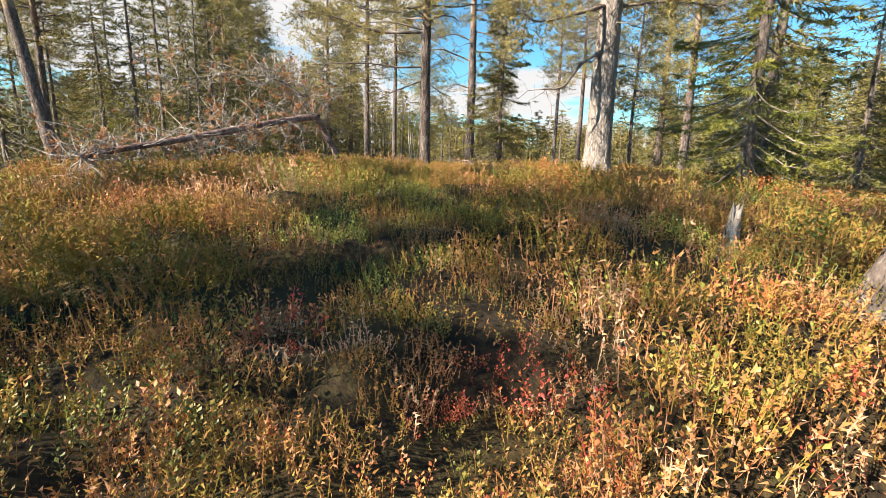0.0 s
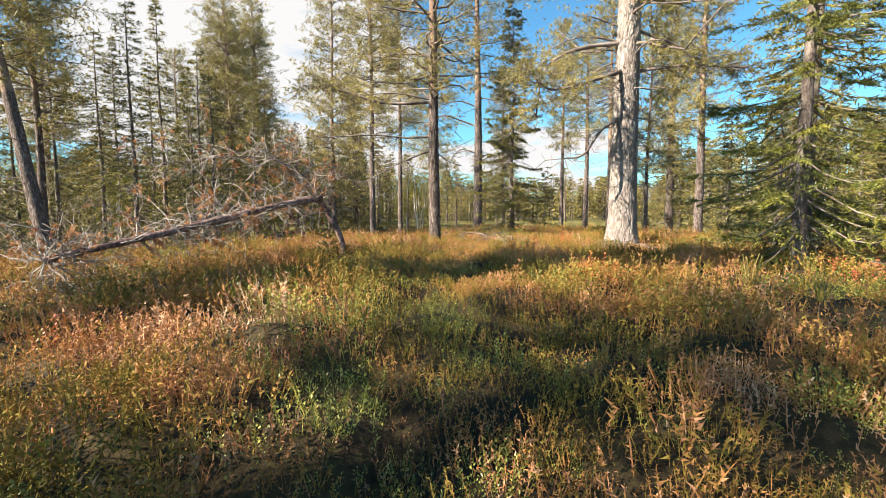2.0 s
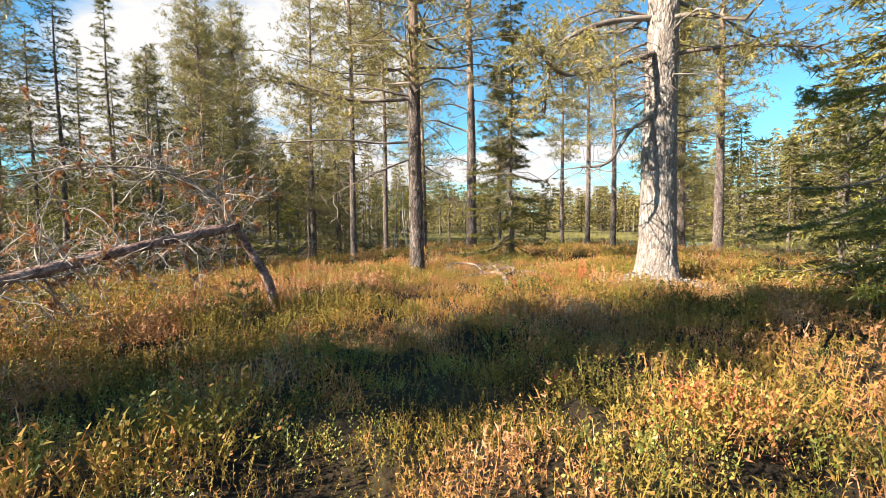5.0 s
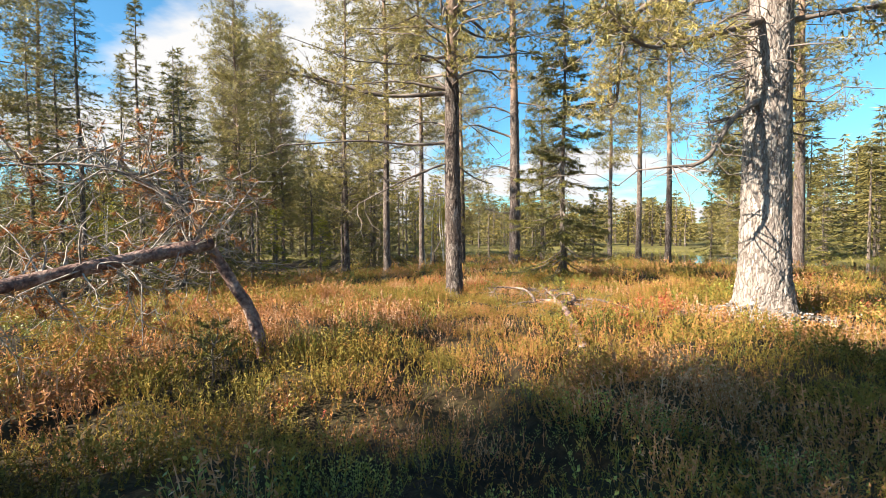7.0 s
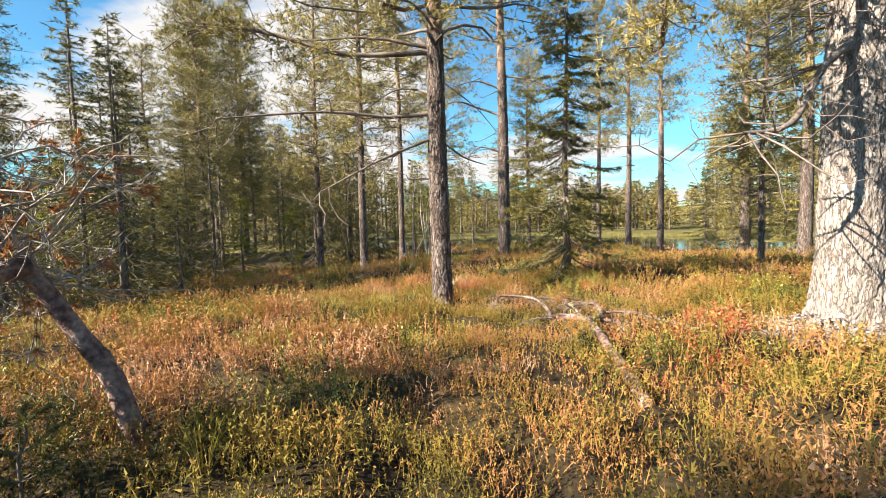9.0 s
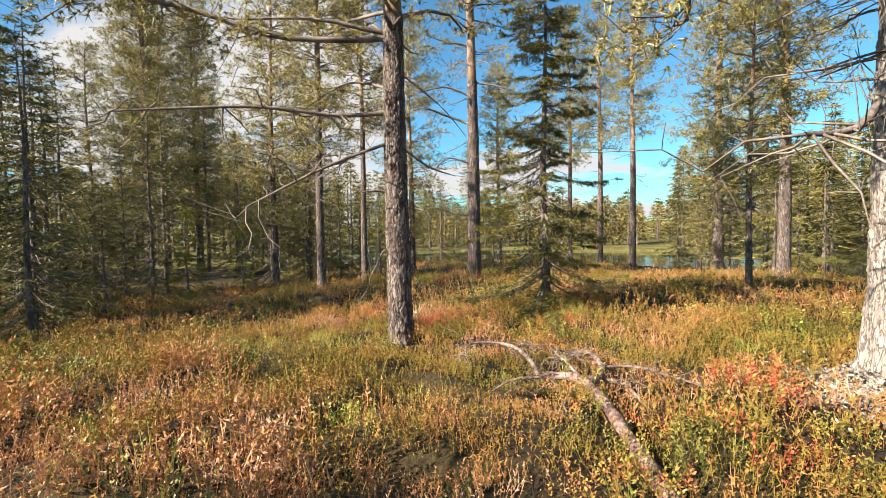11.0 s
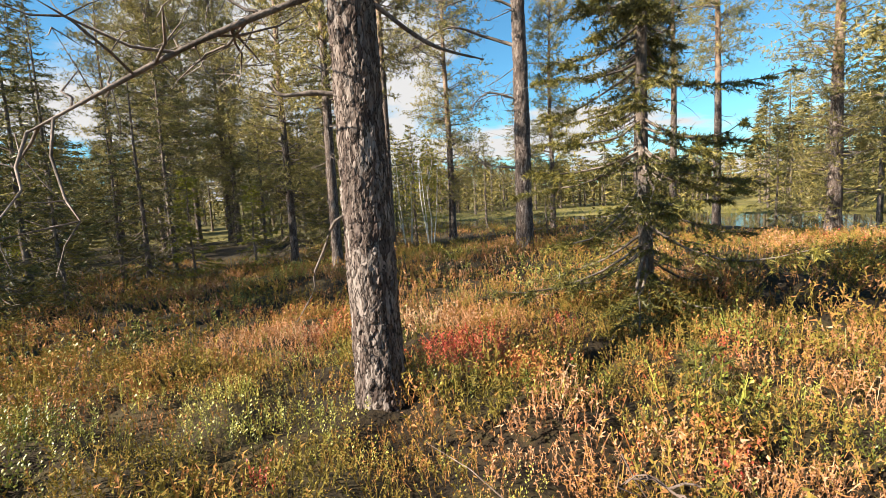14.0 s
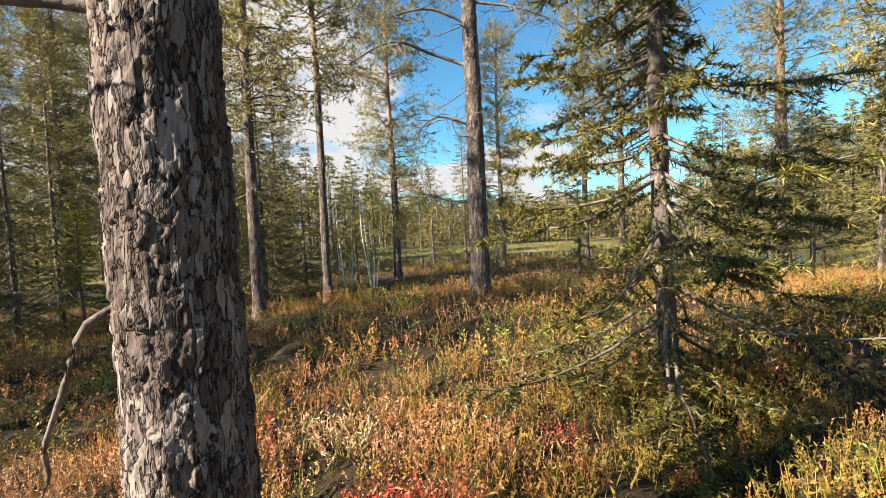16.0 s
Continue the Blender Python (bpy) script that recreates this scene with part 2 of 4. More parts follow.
M_FAR = surface("far_forest", [(0.2, (0.04, 0.04, 0.014)), (0.5, (0.145, 0.125, 0.035)), (0.8, (0.32, 0.25, 0.085))], 0.16, island=0.6, glow=0.1)
M_WATER = bpy.data.materials.new("lake_water")
M_WATER.use_nodes = True
wp = M_WATER.node_tree.nodes["Principled BSDF"]
wp.inputs["Base Color"].default_value, wp.inputs["Roughness"].default_value = (0.03, 0.035, 0.025, 1), 0.06
wz = M_WATER.node_tree.nodes.new("ShaderNodeTexNoise")
wz.inputs["Scale"].default_value = 3.0
wb = M_WATER.node_tree.nodes.new("ShaderNodeBump")
wb.inputs["Strength"].default_value, wb.inputs["Distance"].default_value = 0.15, 0.05
M_WATER.node_tree.links.new(wz.outputs["Fac"], wb.inputs["Height"])
M_WATER.node_tree.links.new(wb.outputs[0], wp.inputs["Normal"])

# ---- the lie of the land ----
MOUNDS = [(0, 0, 3, -0.05), (0, 5, 3.2, 0.64), (4, 9, 3.5, 0.39), (2, 13, 3.5, 0.25), (-3, 13, 3.5, 0.54), (2, 18, 3.5, 0.16), (-4, 19, 4, -0.035), (0, 24, 5, 0.76),
          (8, 20, 5, 0.6), (9, 11, 5, 0.51), (-8, 9, 5, 0.8), (-10, 20, 6, 0.25), (10, 30, 8, 0.1), (12, 25.5, 2.4, 0.35), (-5, 30, 8, -0.13), (-20, 30, 10, -0.23), (6, 2, 4, 0.39), (-6, 2, 4, 0.32),
          (0, 40, 9, 0.12), (-1, 5, 1.2, 0.18), (2.3, 3.6, 0.9, 0.2)]
LAKE_Z = -0.30


def soft(a, lo, hi):
    k = np.clip((a - lo) / (hi - lo), 0, 1)
    return k * k * (3 - 2 * k)


def lake(x, y):
    """1 inside the lake, 0 on land."""
    n = 0.81 * x + 0.58 * y + 0.5 * np.sin(0.5 * x) + 0.4 * np.sin(0.7 * y + 1)
    one = soft(n, 33.0, 34.5) * (1 - soft(n, 41.8, 43.2)) * (1 - soft(y, 49, 52)) * soft(y, -20, -5)
    two = soft(y + 0.6 * np.sin(0.6 * x), 45.8, 47.2) * (1 - soft(y, 53, 55)) * soft(x, -9, -6) * (1 - soft(x, 14, 18))
    return np.maximum(one, two)


def tussock(x, y):
    """Cushions of undergrowth about 0.6 m across: dome height, distance from the gaps, and a number for each cushion."""
    u = x / 0.62 + 900 + 0.30 * np.sin(2.7 * y + 1.0) + 0.18 * np.sin(6.1 * x + y)
    v = y / 0.62 + 900 + 0.30 * np.sin(3.1 * x) + 0.18 * np.sin(5.3 * y - x)
    f1, f2, idd = cells(u, v, 1000003, 3, 1.0)
    return 1 - soft(f1, 0.08, 0.78), soft(f2 - f1, 0.02, 0.26), idd


def ground(x, y):
    x, y = np.asarray(x, float), np.asarray(y, float)
    z = np.full(np.broadcast(x, y).shape, -0.30)
    for mx_, my_, s, w in MOUNDS:
        z = z + w * np.exp(-((x - mx_) ** 2 + (y - my_) ** 2) / (2 * s * s))
    r = np.hypot(x, y - 12)
    near = 1 - soft(r, 25, 40)
    z = z + near * (0.045 * np.sin(2.3 * x + 1.1 * np.sin(1.7 * y)) * np.sin(2.1 * y + 0.8) + 0.025 * np.sin(5.1 * x + 2 * y) * np.sin(4.3 * y - x))
    z = z + (1 - soft(r, 18, 26)) * 0.17 * (tussock(x, y)[0] - 0.45)
    n = 0.81 * x + 0.58 * y
    z = z + soft(n, 43, 110) * 8 * soft(np.arctan2(x, np.maximum(y, 1)), 0.35, 0.7) + soft(r, 200, 700) * 6
    return z - 0.9 * lake(x, y)


def gz(x, y):
    return float(ground(x, y))


# ---- geometry helpers ----
RNG = np.random.default_rng(7)


class Geo:
    """Collects vertices and triangles for one mesh."""

    def __init__(self):
        self.v, self.f, self.n = [], [], 0

    def add(self, v, f):
        v, f = np.asarray(v, float).reshape(-1, 3), np.asarray(f, int).reshape(-1, 3)
        self.v.append(v)
        self.f.append(f + self.n)
        self.n += len(v)
        return self


def mesh_of(name, geo, material, smooth=False):
    v, f = np.concatenate(geo.v), np.concatenate(geo.f)
    me = bpy.data.meshes.new(name)
    me.vertices.add(len(v))
    me.vertices.foreach_set("co", v.astype(np.float32).ravel())
    me.loops.add(f.size)
    me.loops.foreach_set("vertex_index", f.astype(np.int32).ravel())
    me.polygons.add(len(f))
    me.polygons.foreach_set("loop_start", np.arange(0, f.size, 3, dtype=np.int32))
    if smooth:
        me.polygons.foreach_set("use_smooth", np.ones(len(f), bool))
    me.materials.append(material)
    me.update(calc_edges=True)
    return me


def part(name, geo, material, parent=None, label="", smooth=False):
    ob = new(name, mesh_of(name, geo, material, smooth))
    ob.parent = parent
    if label:
        tagged(ob, label)
    return ob


def tube(pts, radii, sides=6, wob=0.0):
    """A swept tube with a closed tip."""
    pts, radii = np.asarray(pts, float), np.asarray(radii, float)
    t = np.gradient(pts, axis=0)
    t /= np.linalg.norm(t, axis=1)[:, None] + 1e-9
    ref = np.where(np.abs(t[:, 2:3]) > 0.9, [[1.0, 0, 0]], [[0, 0, 1.0]])
    a = np.cross(t, ref)
    a /= np.linalg.norm(a, axis=1)[:, None]
    b = np.cross(t, a)
    ang = np.linspace(0, 2 * np.pi, sides, endpoint=False)
    rr = radii[:, None] * (1 + wob * RNG.normal(size=(len(pts), sides)))
    v = pts[:, None] + rr[..., None] * (np.cos(ang)[None, :, None] * a[:, None] + np.sin(ang)[None, :, None] * b[:, None])
    return v.reshape(-1, 3), ring_faces(len(pts), sides)


def ring_faces(rows, sides):
    i, j = np.meshgrid(np.arange(rows - 1), np.arange(sides), indexing="ij")
    a, b = i * sides + j, i * sides + (j + 1) % sides
    c, d = a + sides, b + sides
    return np.concatenate([np.stack([a, b, d], -1).reshape(-1, 3), np.stack([a, d, c], -1).reshape(-1, 3)])


def bend(p0, p1, sag=0.0, steps=6, wig=0.03, rng=None):
    """A wavering line from p0 to p1 with a sag in the middle."""
    p0, p1 = np.asarray(p0, float), np.asarray(p1, float)
    k = np.linspace(0, 1, steps)[:, None]
    p = p0 + (p1 - p0) * k
    p[:, 2] -= sag * 4 * (k[:, 0] * (1 - k[:, 0]))
    r = rng or RNG
    amp, turns, ph = r.normal(size=3) * wig * np.linalg.norm(p1 - p0) * 1.6, r.uniform(0.6, 1.6, 3), r.uniform(0, 6.28, 3)
    return p + amp * (np.sin(k * turns * 2 * np.pi + ph) - np.sin(ph)) * k


def through_points(pts, steps=24):
    """A smooth line through a few points."""
    pts = np.asarray(pts, float)
    s = np.linspace(0, len(pts) - 1, steps)
    i = np.clip(s.astype(int), 0, len(pts) - 2)
    u = (s - i)[:, None]
    p0, p1, p2, p3 = pts[np.maximum(i - 1, 0)], pts[i], pts[i + 1], pts[np.minimum(i + 2, len(pts) - 1)]
    return 0.5 * (2 * p1 + (p2 - p0) * u + (2 * p0 - 5 * p1 + 4 * p2 - p3) * u ** 2 + (3 * p1 - p0 - 3 * p2 + p3) * u ** 3)


def unit(v):
    return v / (np.linalg.norm(v, axis=-1, keepdims=True) + 1e-9)


def blades(pos, dirs, length, width, rng):
    """One slim triangle for each position and direction."""
    n = len(pos)
    d = unit(dirs)
    side = unit(np.cross(d, rng.normal(size=(n, 3))))
    w, ln = np.broadcast_to(width, (n,))[:, None], np.broadcast_to(length, (n,))[:, None]
    v = np.stack([pos - side * w / 2, pos + side * w / 2, pos + d * ln], 1)
    return v.reshape(-1, 3), np.arange(3 * n).reshape(-1, 3)


def tufts(pos, dirs, count, length, width, rng, spread=1.0):
    """Bunches of needles round each twig end."""
    p = np.repeat(pos, count, 0)
    d = unit(np.repeat(unit(dirs), count, 0) * 0.55 + spread * unit(rng.normal(size=(len(p), 3))))
    return blades(p - d * length * 0.15, d, length * rng.uniform(0.6, 1.2, len(p)), width, rng)


def cells(u, v, period, seed, stretch):
    """Distances to the two nearest of scattered points on a sheet that repeats in u, for plates of bark."""
    v = v / stretch
    iu, iv = np.floor(u).astype(int), np.floor(v).astype(int)
    f1, f2, idd = np.full(u.shape, 9.0), np.full(u.shape, 9.0), np.zeros(u.shape)
    for du in (-1, 0, 1):
        for dv in (-1, 0, 1):
            cu, cv = iu + du, iv + dv
            h = (cu % period) * 374761 + cv * 668265 + seed * 9176
            h1 = np.modf(np.abs(np.sin(h * 12.9898) * 43758.5453))[0]
            h2 = np.modf(np.abs(np.sin(h * 78.233) * 24634.6345))[0]
            d = np.hypot(cu + h1 - u, cv + h2 - v)
            near = d < f1
            f2 = np.where(near, f1, np.minimum(f2, d))
            idd = np.where(near, h1, idd)
            f1 = np.minimum(f1, d)
    return f1, f2, idd


def bark_trunk(line, radii, rows, sides, plates, depth, stretch, seed, flare=0.0, flare_h=0.5):
    """A trunk along a line with plates of bark raised from its surface."""
    k = np.linspace(0, len(line) - 1, rows)
    idx = np.arange(len(line))
    c = np.stack([np.interp(k, idx, line[:, i]) for i in range(3)], 1)
    r = np.interp(k, idx, radii)
    h = c[:, 2] - c[0, 2]
    ang = np.linspace(0, 2 * np.pi, sides, endpoint=False)
    U, H = np.meshgrid(ang / (2 * np.pi) * plates, h, indexing="xy")
    pu = 2 * np.pi * U / plates
    warp = 0.5 * np.sin(H * 9 + 2 * np.sin(pu * 2)) + 0.35 * np.sin(H * 23 + 3 * np.sin(pu * 3 + 1))
    cell = 2 * np.pi * r[0] / plates
    f1, f2, idd = cells(U + warp * 0.35, H / cell, plates, seed, stretch)
    g1, g2, gid = cells(U * 2 + warp * 0.5, H / cell * 2, plates * 2, seed + 5, stretch * 0.8)
    d = depth * (soft(f2 - f1, 0.03, 0.13) * (0.3 + 0.35 * np.floor(idd * 3)) + 0.45 * soft(g2 - g1, 0.03, 0.14) * np.floor(gid * 3) * 0.5 + 0.12 * f1)
    lobes = 1 + flare * np.exp(-H / flare_h) * (1 + 0.35 * np.cos(5 * U / plates * 2 * np.pi + seed) + 0.2 * np.cos(3 * U / plates * 2 * np.pi + 2))
    R = r[:, None] * lobes + d - depth * 0.6
    x = c[:, 0:1] + R * np.cos(ang)
    y = c[:, 1:2] + R * np.sin(ang)
    return np.stack([x, y, np.repeat(c[:, 2:3], sides, 1)], -1).reshape(-1, 3), ring_faces(rows, sides)


# ---- trees ----


def thing(name, x, y, z, label, category, group=""):
    e = tagged(new(name), label, category, group)
    e.location = (x, y, z)
    return e


def pine(name, x, y, diam, height, crown, seed, label, lean=(0, 0), reach=2.6, fine=1.0, dead=10, group="pines on the heath", near=None, limbs=(), base=None, bark=None, whisk=0):
    """A Scots pine: trunk, bare lower twigs, boughs and bunches of needles."""
    rng = np.random.default_rng(seed)
    z0 = (gz(x, y) if base is None else base) - 0.05
    t = thing(name, x, y, z0, label, "tree", group)
    k = np.linspace(0, 1, 24)
    line = np.stack([lean[0] * k * height + 0.10 * np.sin(k * 7 + seed) * k, lean[1] * k * height + 0.10 * np.cos(k * 6 + seed) * k, k * height], 1)
    rad = diam / 2 * (1 - 0.82 * k ** 1.1)
    split = 0.36 if near is None else near[0] / height
    lo = k <= split + 0.045
    up = k >= split
    g = Geo()
    if near:
        g.add(*bark_trunk(line[lo], rad[lo], near[1], near[2], near[3], near[4], near[5], seed, near[6], near[7]))
    else:
        kk = np.linspace(0, 1, 30)
        l2 = np.stack([np.interp(kk, np.linspace(0, 1, lo.sum()), line[lo, i]) for i in range(3)], 1)
        r2 = np.interp(kk, np.linspace(0, 1, lo.sum()), rad[lo]) * (1 + 0.45 * np.exp(-kk * l2[-1, 2] / 0.25))
        g.add(*tube(l2, r2, 14, 0.025))
    part("trunk", g, bark or M_BARK, t, smooth=True)
    part("upper_trunk", Geo().add(*tube(line[up], rad[up], 10, 0.02)), M_BARKUP, t, "orange flaking upper trunk", smooth=True)

    def at(h):
        return np.array([np.interp(h / height, k, line[:, i]) for i in range(3)])

    tw, nd = Geo(), Geo()
    for i in range(dead):
        h = rng.uniform(min(0.16 * height, crown - 0.3), crown + 0.5)
        a = rng.uniform(0, 2 * np.pi)
        ln = rng.uniform(0.3, 1.3)
        p = at(h)
        q = p + np.array([math.cos(a), math.sin(a), rng.uniform(-0.35, 0.25)]) * ln
        b = bend(p, q, rng.uniform(-0.1, 0.15), 5, 0.05, rng)
        tw.add(*tube(b, np.linspace(0.018, 0.004, 5), 4))
        for j in range(3):
            s = b[rng.integers(2, 5)]
            tw.add(*tube(bend(s, s + rng.normal(size=3) * ln * 0.22, 0, 3, 0.05, rng), [0.006, 0.004, 0.002], 3))
    extra_p, extra_d = [], []
    for i in range(whisk):
        a, h = rng.uniform(1.8, 4.6), rng.uniform(3.5, 4.5)
        p = at(h) + np.array([math.cos(a), math.sin(a), 0]) * diam * 0.4
        ln = rng.uniform(0.3, 0.9)
        tw.add(*tube(bend(p, p + np.array([math.cos(a), math.sin(a), rng.uniform(-0.5, 0.25)]) * ln, 0, 6, 0.08, rng), np.linspace(0.009, 0.002, 6), 4))
    for pts, r0, *sprays in limbs:
        p = np.asarray(pts, float)
        b = through_points(np.concatenate([[at(p[0, 2])], p[1:]]), 20)
        lg = Geo().add(*tube(b, np.linspace(r0, r0 * 0.3, 20) * (1 + 0.1 * rng.normal(size=20)), 8, 0.06))
        for j in range(15 if r0 > 0.024 else 0):
            s = b[rng.integers(6, 20)]
            e = s + rng.normal(size=3) * [0.45, 0.45, 0.32]
            sb = bend(s, e, 0.06, 5, 0.08, rng)
            lg.add(*tube(sb, np.linspace(0.012, 0.003, 5), 4))
            for q in range(3):
                s2 = sb[rng.integers(1, 5)]
                lg.add(*tube(bend(s2, s2 + rng.normal(size=3) * 0.2, 0, 3, 0.05, rng), [0.005, 0.004, 0.002], 3))
        for j in range(sprays[0] if sprays else 0):
            s = b[rng.integers(7, 20)]
            d = unit(rng.normal(size=3) * [0.8, 0.8, 0.5] + (b[-1] - b[6]) * 0.25)
            e = s + d * rng.uniform(0.35, 0.95)
            lg.add(*tube(bend(s, e, 0.03, 4, 0.06, rng), np.linspace(0.008, 0.003, 4), 3))
            q = s + (e - s) * rng.uniform(0.35, 1.05, (9, 1)) + rng.normal(size=(9, 3)) * 0.09
            extra_p.append(q)
            extra_d.append(np.tile(d, (9, 1)) + rng.normal(size=(9, 3)) * 0.6)
        part("limb", lg, M_TWIG, t, "grey limb" if sprays else "bare grey limb", smooth=True)
    h = crown
    sub_p, sub_d = [], []
    while h < height - 0.2:
        f = (h - crown) / (height - crown)
        top = reach * (0.55 + 0.6 * f) * (1 - f) ** 0.55 + 0.25
        for _ in range(rng.integers(3, 6) if fine >= 1 else rng.integers(5, 8)):
            a = rng.uniform(0, 2 * np.pi)
            ln = top * rng.uniform(0.55, 1.15)
            rise = rng.uniform(-0.15, 0.25) + 0.45 * f
            p = at(h + rng.uniform(-0.15, 0.15))
            q = p + np.array([math.cos(a), math.sin(a), rise]) * ln
            b = bend(p, q, 0.12 * ln * rng.uniform(-1, 1), 7, 0.07, rng)
            sk = 1 if fine >= 1 else 2
            tw.add(*tube(b[::sk], np.linspace(0.012 + 0.012 * ln, 0.006, 7)[::sk], 5 if fine >= 1 else 3))
            m = int(4 + 4.5 * ln) if fine >= 1 else int(4 + 4.8 * ln)
            s = b[rng.integers(2, 7, m)] + rng.normal(size=(m, 3)) * 0.04
            d = unit(np.array([math.cos(a), math.sin(a), 0.25]) * 0.8 + rng.normal(size=(m, 3)) * [0.7, 0.7, 0.4])
            l2 = rng.uniform(0.25, 0.8, m) * (0.5 + 0.25 * ln)
            e = s + d * l2[:, None]
            for u in range(0, m, 2 if fine >= 1 else 4):
                tw.add(*tube(bend(s[u], e[u], 0, 2, 0.0, rng), [0.006, 0.003], 3))
            for w in np.linspace(0.35, 1.0, 4):
                sub_p.append(s + (e - s) * w + rng.normal(size=(m, 3)) * 0.06)
                sub_d.append(d + rng.normal(size=(m, 3)) * 0.5)
        h += rng.uniform(0.28, 0.5)
    P, D = np.concatenate(sub_p + extra_p), np.concatenate(sub_d + extra_d)
    nd.add(*tufts(P, D, 5 if fine < 1 else 11, 0.20 if fine < 1 else 0.14, 0.026 if fine < 1 else 0.014, rng, 0.75))
    tagged(part("branching", tw, M_TWIG, t, "grey twisted branches"), kind="stuff")
    tagged(part("crown", nd, M_PINE, t, "open yellow-green needle crown"), kind="stuff")
    return t


def spruce(name, x, y, diam, height, width, seed, label, low=0.4, fine=1.0, sparse=0.0, mat=None, lean=(0, 0), group="spruces on the heath", base=None, dead=0, step=0.26, boughs=False):
    """A Norway spruce: trunk, whorls of drooping boughs, and twigs set with needles."""
    rng = np.random.default_rng(seed)
    z0 = (gz(x, y) if base is None else base) - 0.05
    t = thing(name, x, y, z0, label, "tree", group)
    k = np.linspace(0, 1, 40)
    line = np.stack([lean[0] * k * height + 0.03 * np.sin(k * 9 + seed), lean[1] * k * height + 0 * k, k * height], 1)
    part("trunk", Geo().add(*tube(line, diam / 2 * (1 - 0.94 * k) * (1 + 0.5 * np.exp(-k * height / 0.2)), 12, 0.04)), M_SBARK, t, smooth=True)
    tw, nd = Geo(), Geo()
    bp, bd, bl = [], [], []
    h = low
    while h < height - 0.1:
        f = h / height
        for _ in range(rng.integers(3, 6)):
            if rng.uniform() < sparse:
                continue
            a = rng.uniform(0, 2 * np.pi)
            ln = width * ((1 - f) ** 0.75) * rng.uniform(0.6, 1.15) + 0.08
            droop = 0.45 * (1 - f) - 0.25 * f
            p = np.array([np.interp(f, k, line[:, 0]), np.interp(f, k, line[:, 1]), h + rng.uniform(-0.1, 0.1)])
            q = p + np.array([math.cos(a), math.sin(a), -droop * rng.uniform(0.4, 1.2)]) * ln
            b = bend(p, q, 0.10 * ln, 7, 0.03, rng)
            sk = 1 if fine >= 1 else 3
            if not boughs:
                tw.add(*tube(b[::sk], np.linspace(0.008 + 0.007 * ln, 0.003, 7)[::sk], 4 if fine >= 1 else 3))
            m = max(4, int(ln / 0.085 * min(1.4, fine)))
            w = rng.uniform(0.04, 1.0, m) ** 0.85
            idx = np.arange(7) / 6
            s = np.stack([np.interp(w, idx, b[:, i]) for i in range(3)], 1)
            out = np.array([math.cos(a), math.sin(a), -droop * 0.6])
            side = np.array([-math.sin(a), math.cos(a), 0])
            sg = rng.choice([-1, 1], m)[:, None]
            d = unit(out * 0.75 + side * sg * rng.uniform(0.5, 1.0, (m, 1)) + np.array([0, 0, -0.25]) * rng.uniform(0, 1.4, (m, 1)))
            l2 = (0.10 + 0.30 * ln * (1.05 - w)) * rng.uniform(0.6, 1.2, m)
            nn = max(2, int(4 * fine))
            for u in np.linspace(0.1, 1.0, nn):
                bp.append(s + d * (l2 * u)[:, None])
                bd.append(d)
            bp.append(s)
            bd.append(np.tile(out, (m, 1)))
            if boughs:
                bo = part("bough", Geo().add(*tube(b, np.linspace(0.008 + 0.007 * ln, 0.003, 7), 4)), M_TWIG, t)
                tagged(part("needle_spray", Geo().add(*tufts(np.concatenate(bp), np.concatenate(bd), 6, 0.08, 0.0145, rng, 0.75)), mat or M_SPRUCE, bo), kind="stuff")
                bp, bd = [], []
        h += step * rng.uniform(0.7, 1.3) * (1.15 - 0.5 * f)
    for i in range(dead):
        a, hh = rng.uniform(0, 2 * np.pi), rng.uniform(0.4, 0.6 * height)
        p = np.array([0, 0, hh])
        ln = rng.uniform(0.3, 0.9)
        b = bend(p, p + np.array([math.cos(a), math.sin(a), -0.3]) * ln, 0.05, 5, 0.06, rng)
        tw.add(*tube(b, np.linspace(0.009, 0.002, 5), 4))
        for j in range(5):
            s = b[rng.integers(1, 5)]
            tw.add(*tube(bend(s, s + rng.normal(size=3) * 0.14 + [0, 0, -0.06], 0, 3, 0.05, rng), [0.004, 0.003, 0.001], 3))
    if boughs:
        tagged(part("dead_twig", tw, M_TWIG, t, "thin dead twigs"), kind="stuff")
        return t
    P, D = np.concatenate(bp), np.concatenate(bd)
    c = 2 if fine < 1.2 else 4
    nd.add(*tufts(P, D, c, 0.085 if fine >= 1.2 else 0.20, 0.016 if fine >= 1.2 else 0.03, rng, 0.5))
    tagged(part("branching", tw, M_TWIG, t, "thin grey drooping boughs"), kind="stuff")
    tagged(part("crown", nd, mat or M_SPRUCE, t, "drooping green needles"), kind="stuff")
    return t


# ---- ground and lake ----
def steps(fine_lo, fine_hi, step, far):
    mid = np.arange(fine_lo, fine_hi + 1e-6, step)
    out, s, v = [], step, fine_hi
    while v < far:
        s *= 1.13
        v += s
        out.append(v)
    lo, s, v = [], step, fine_lo
    while v > -far:
        s *= 1.13
        v -= s
        lo.append(v)
    return np.array(lo[::-1] + list(mid) + out)


gx, gy = steps(-8, 8, 0.14, 2500), steps(-1, 25, 0.14, 2500)
GX, GY = np.meshgrid(gx, gy, indexing="xy")
gv = np.stack([GX, GY, ground(GX, GY)], -1).reshape(-1, 3)
ii, jj = np.meshgrid(np.arange(len(gy) - 1), np.arange(len(gx) - 1), indexing="ij")
q0 = ii * len(gx) + jj
gf = np.concatenate([np.stack([q0, q0 + 1, q0 + 1 + len(gx)], -1).reshape(-1, 3), np.stack([q0, q0 + 1 + len(gx), q0 + len(gx)], -1).reshape(-1, 3)])
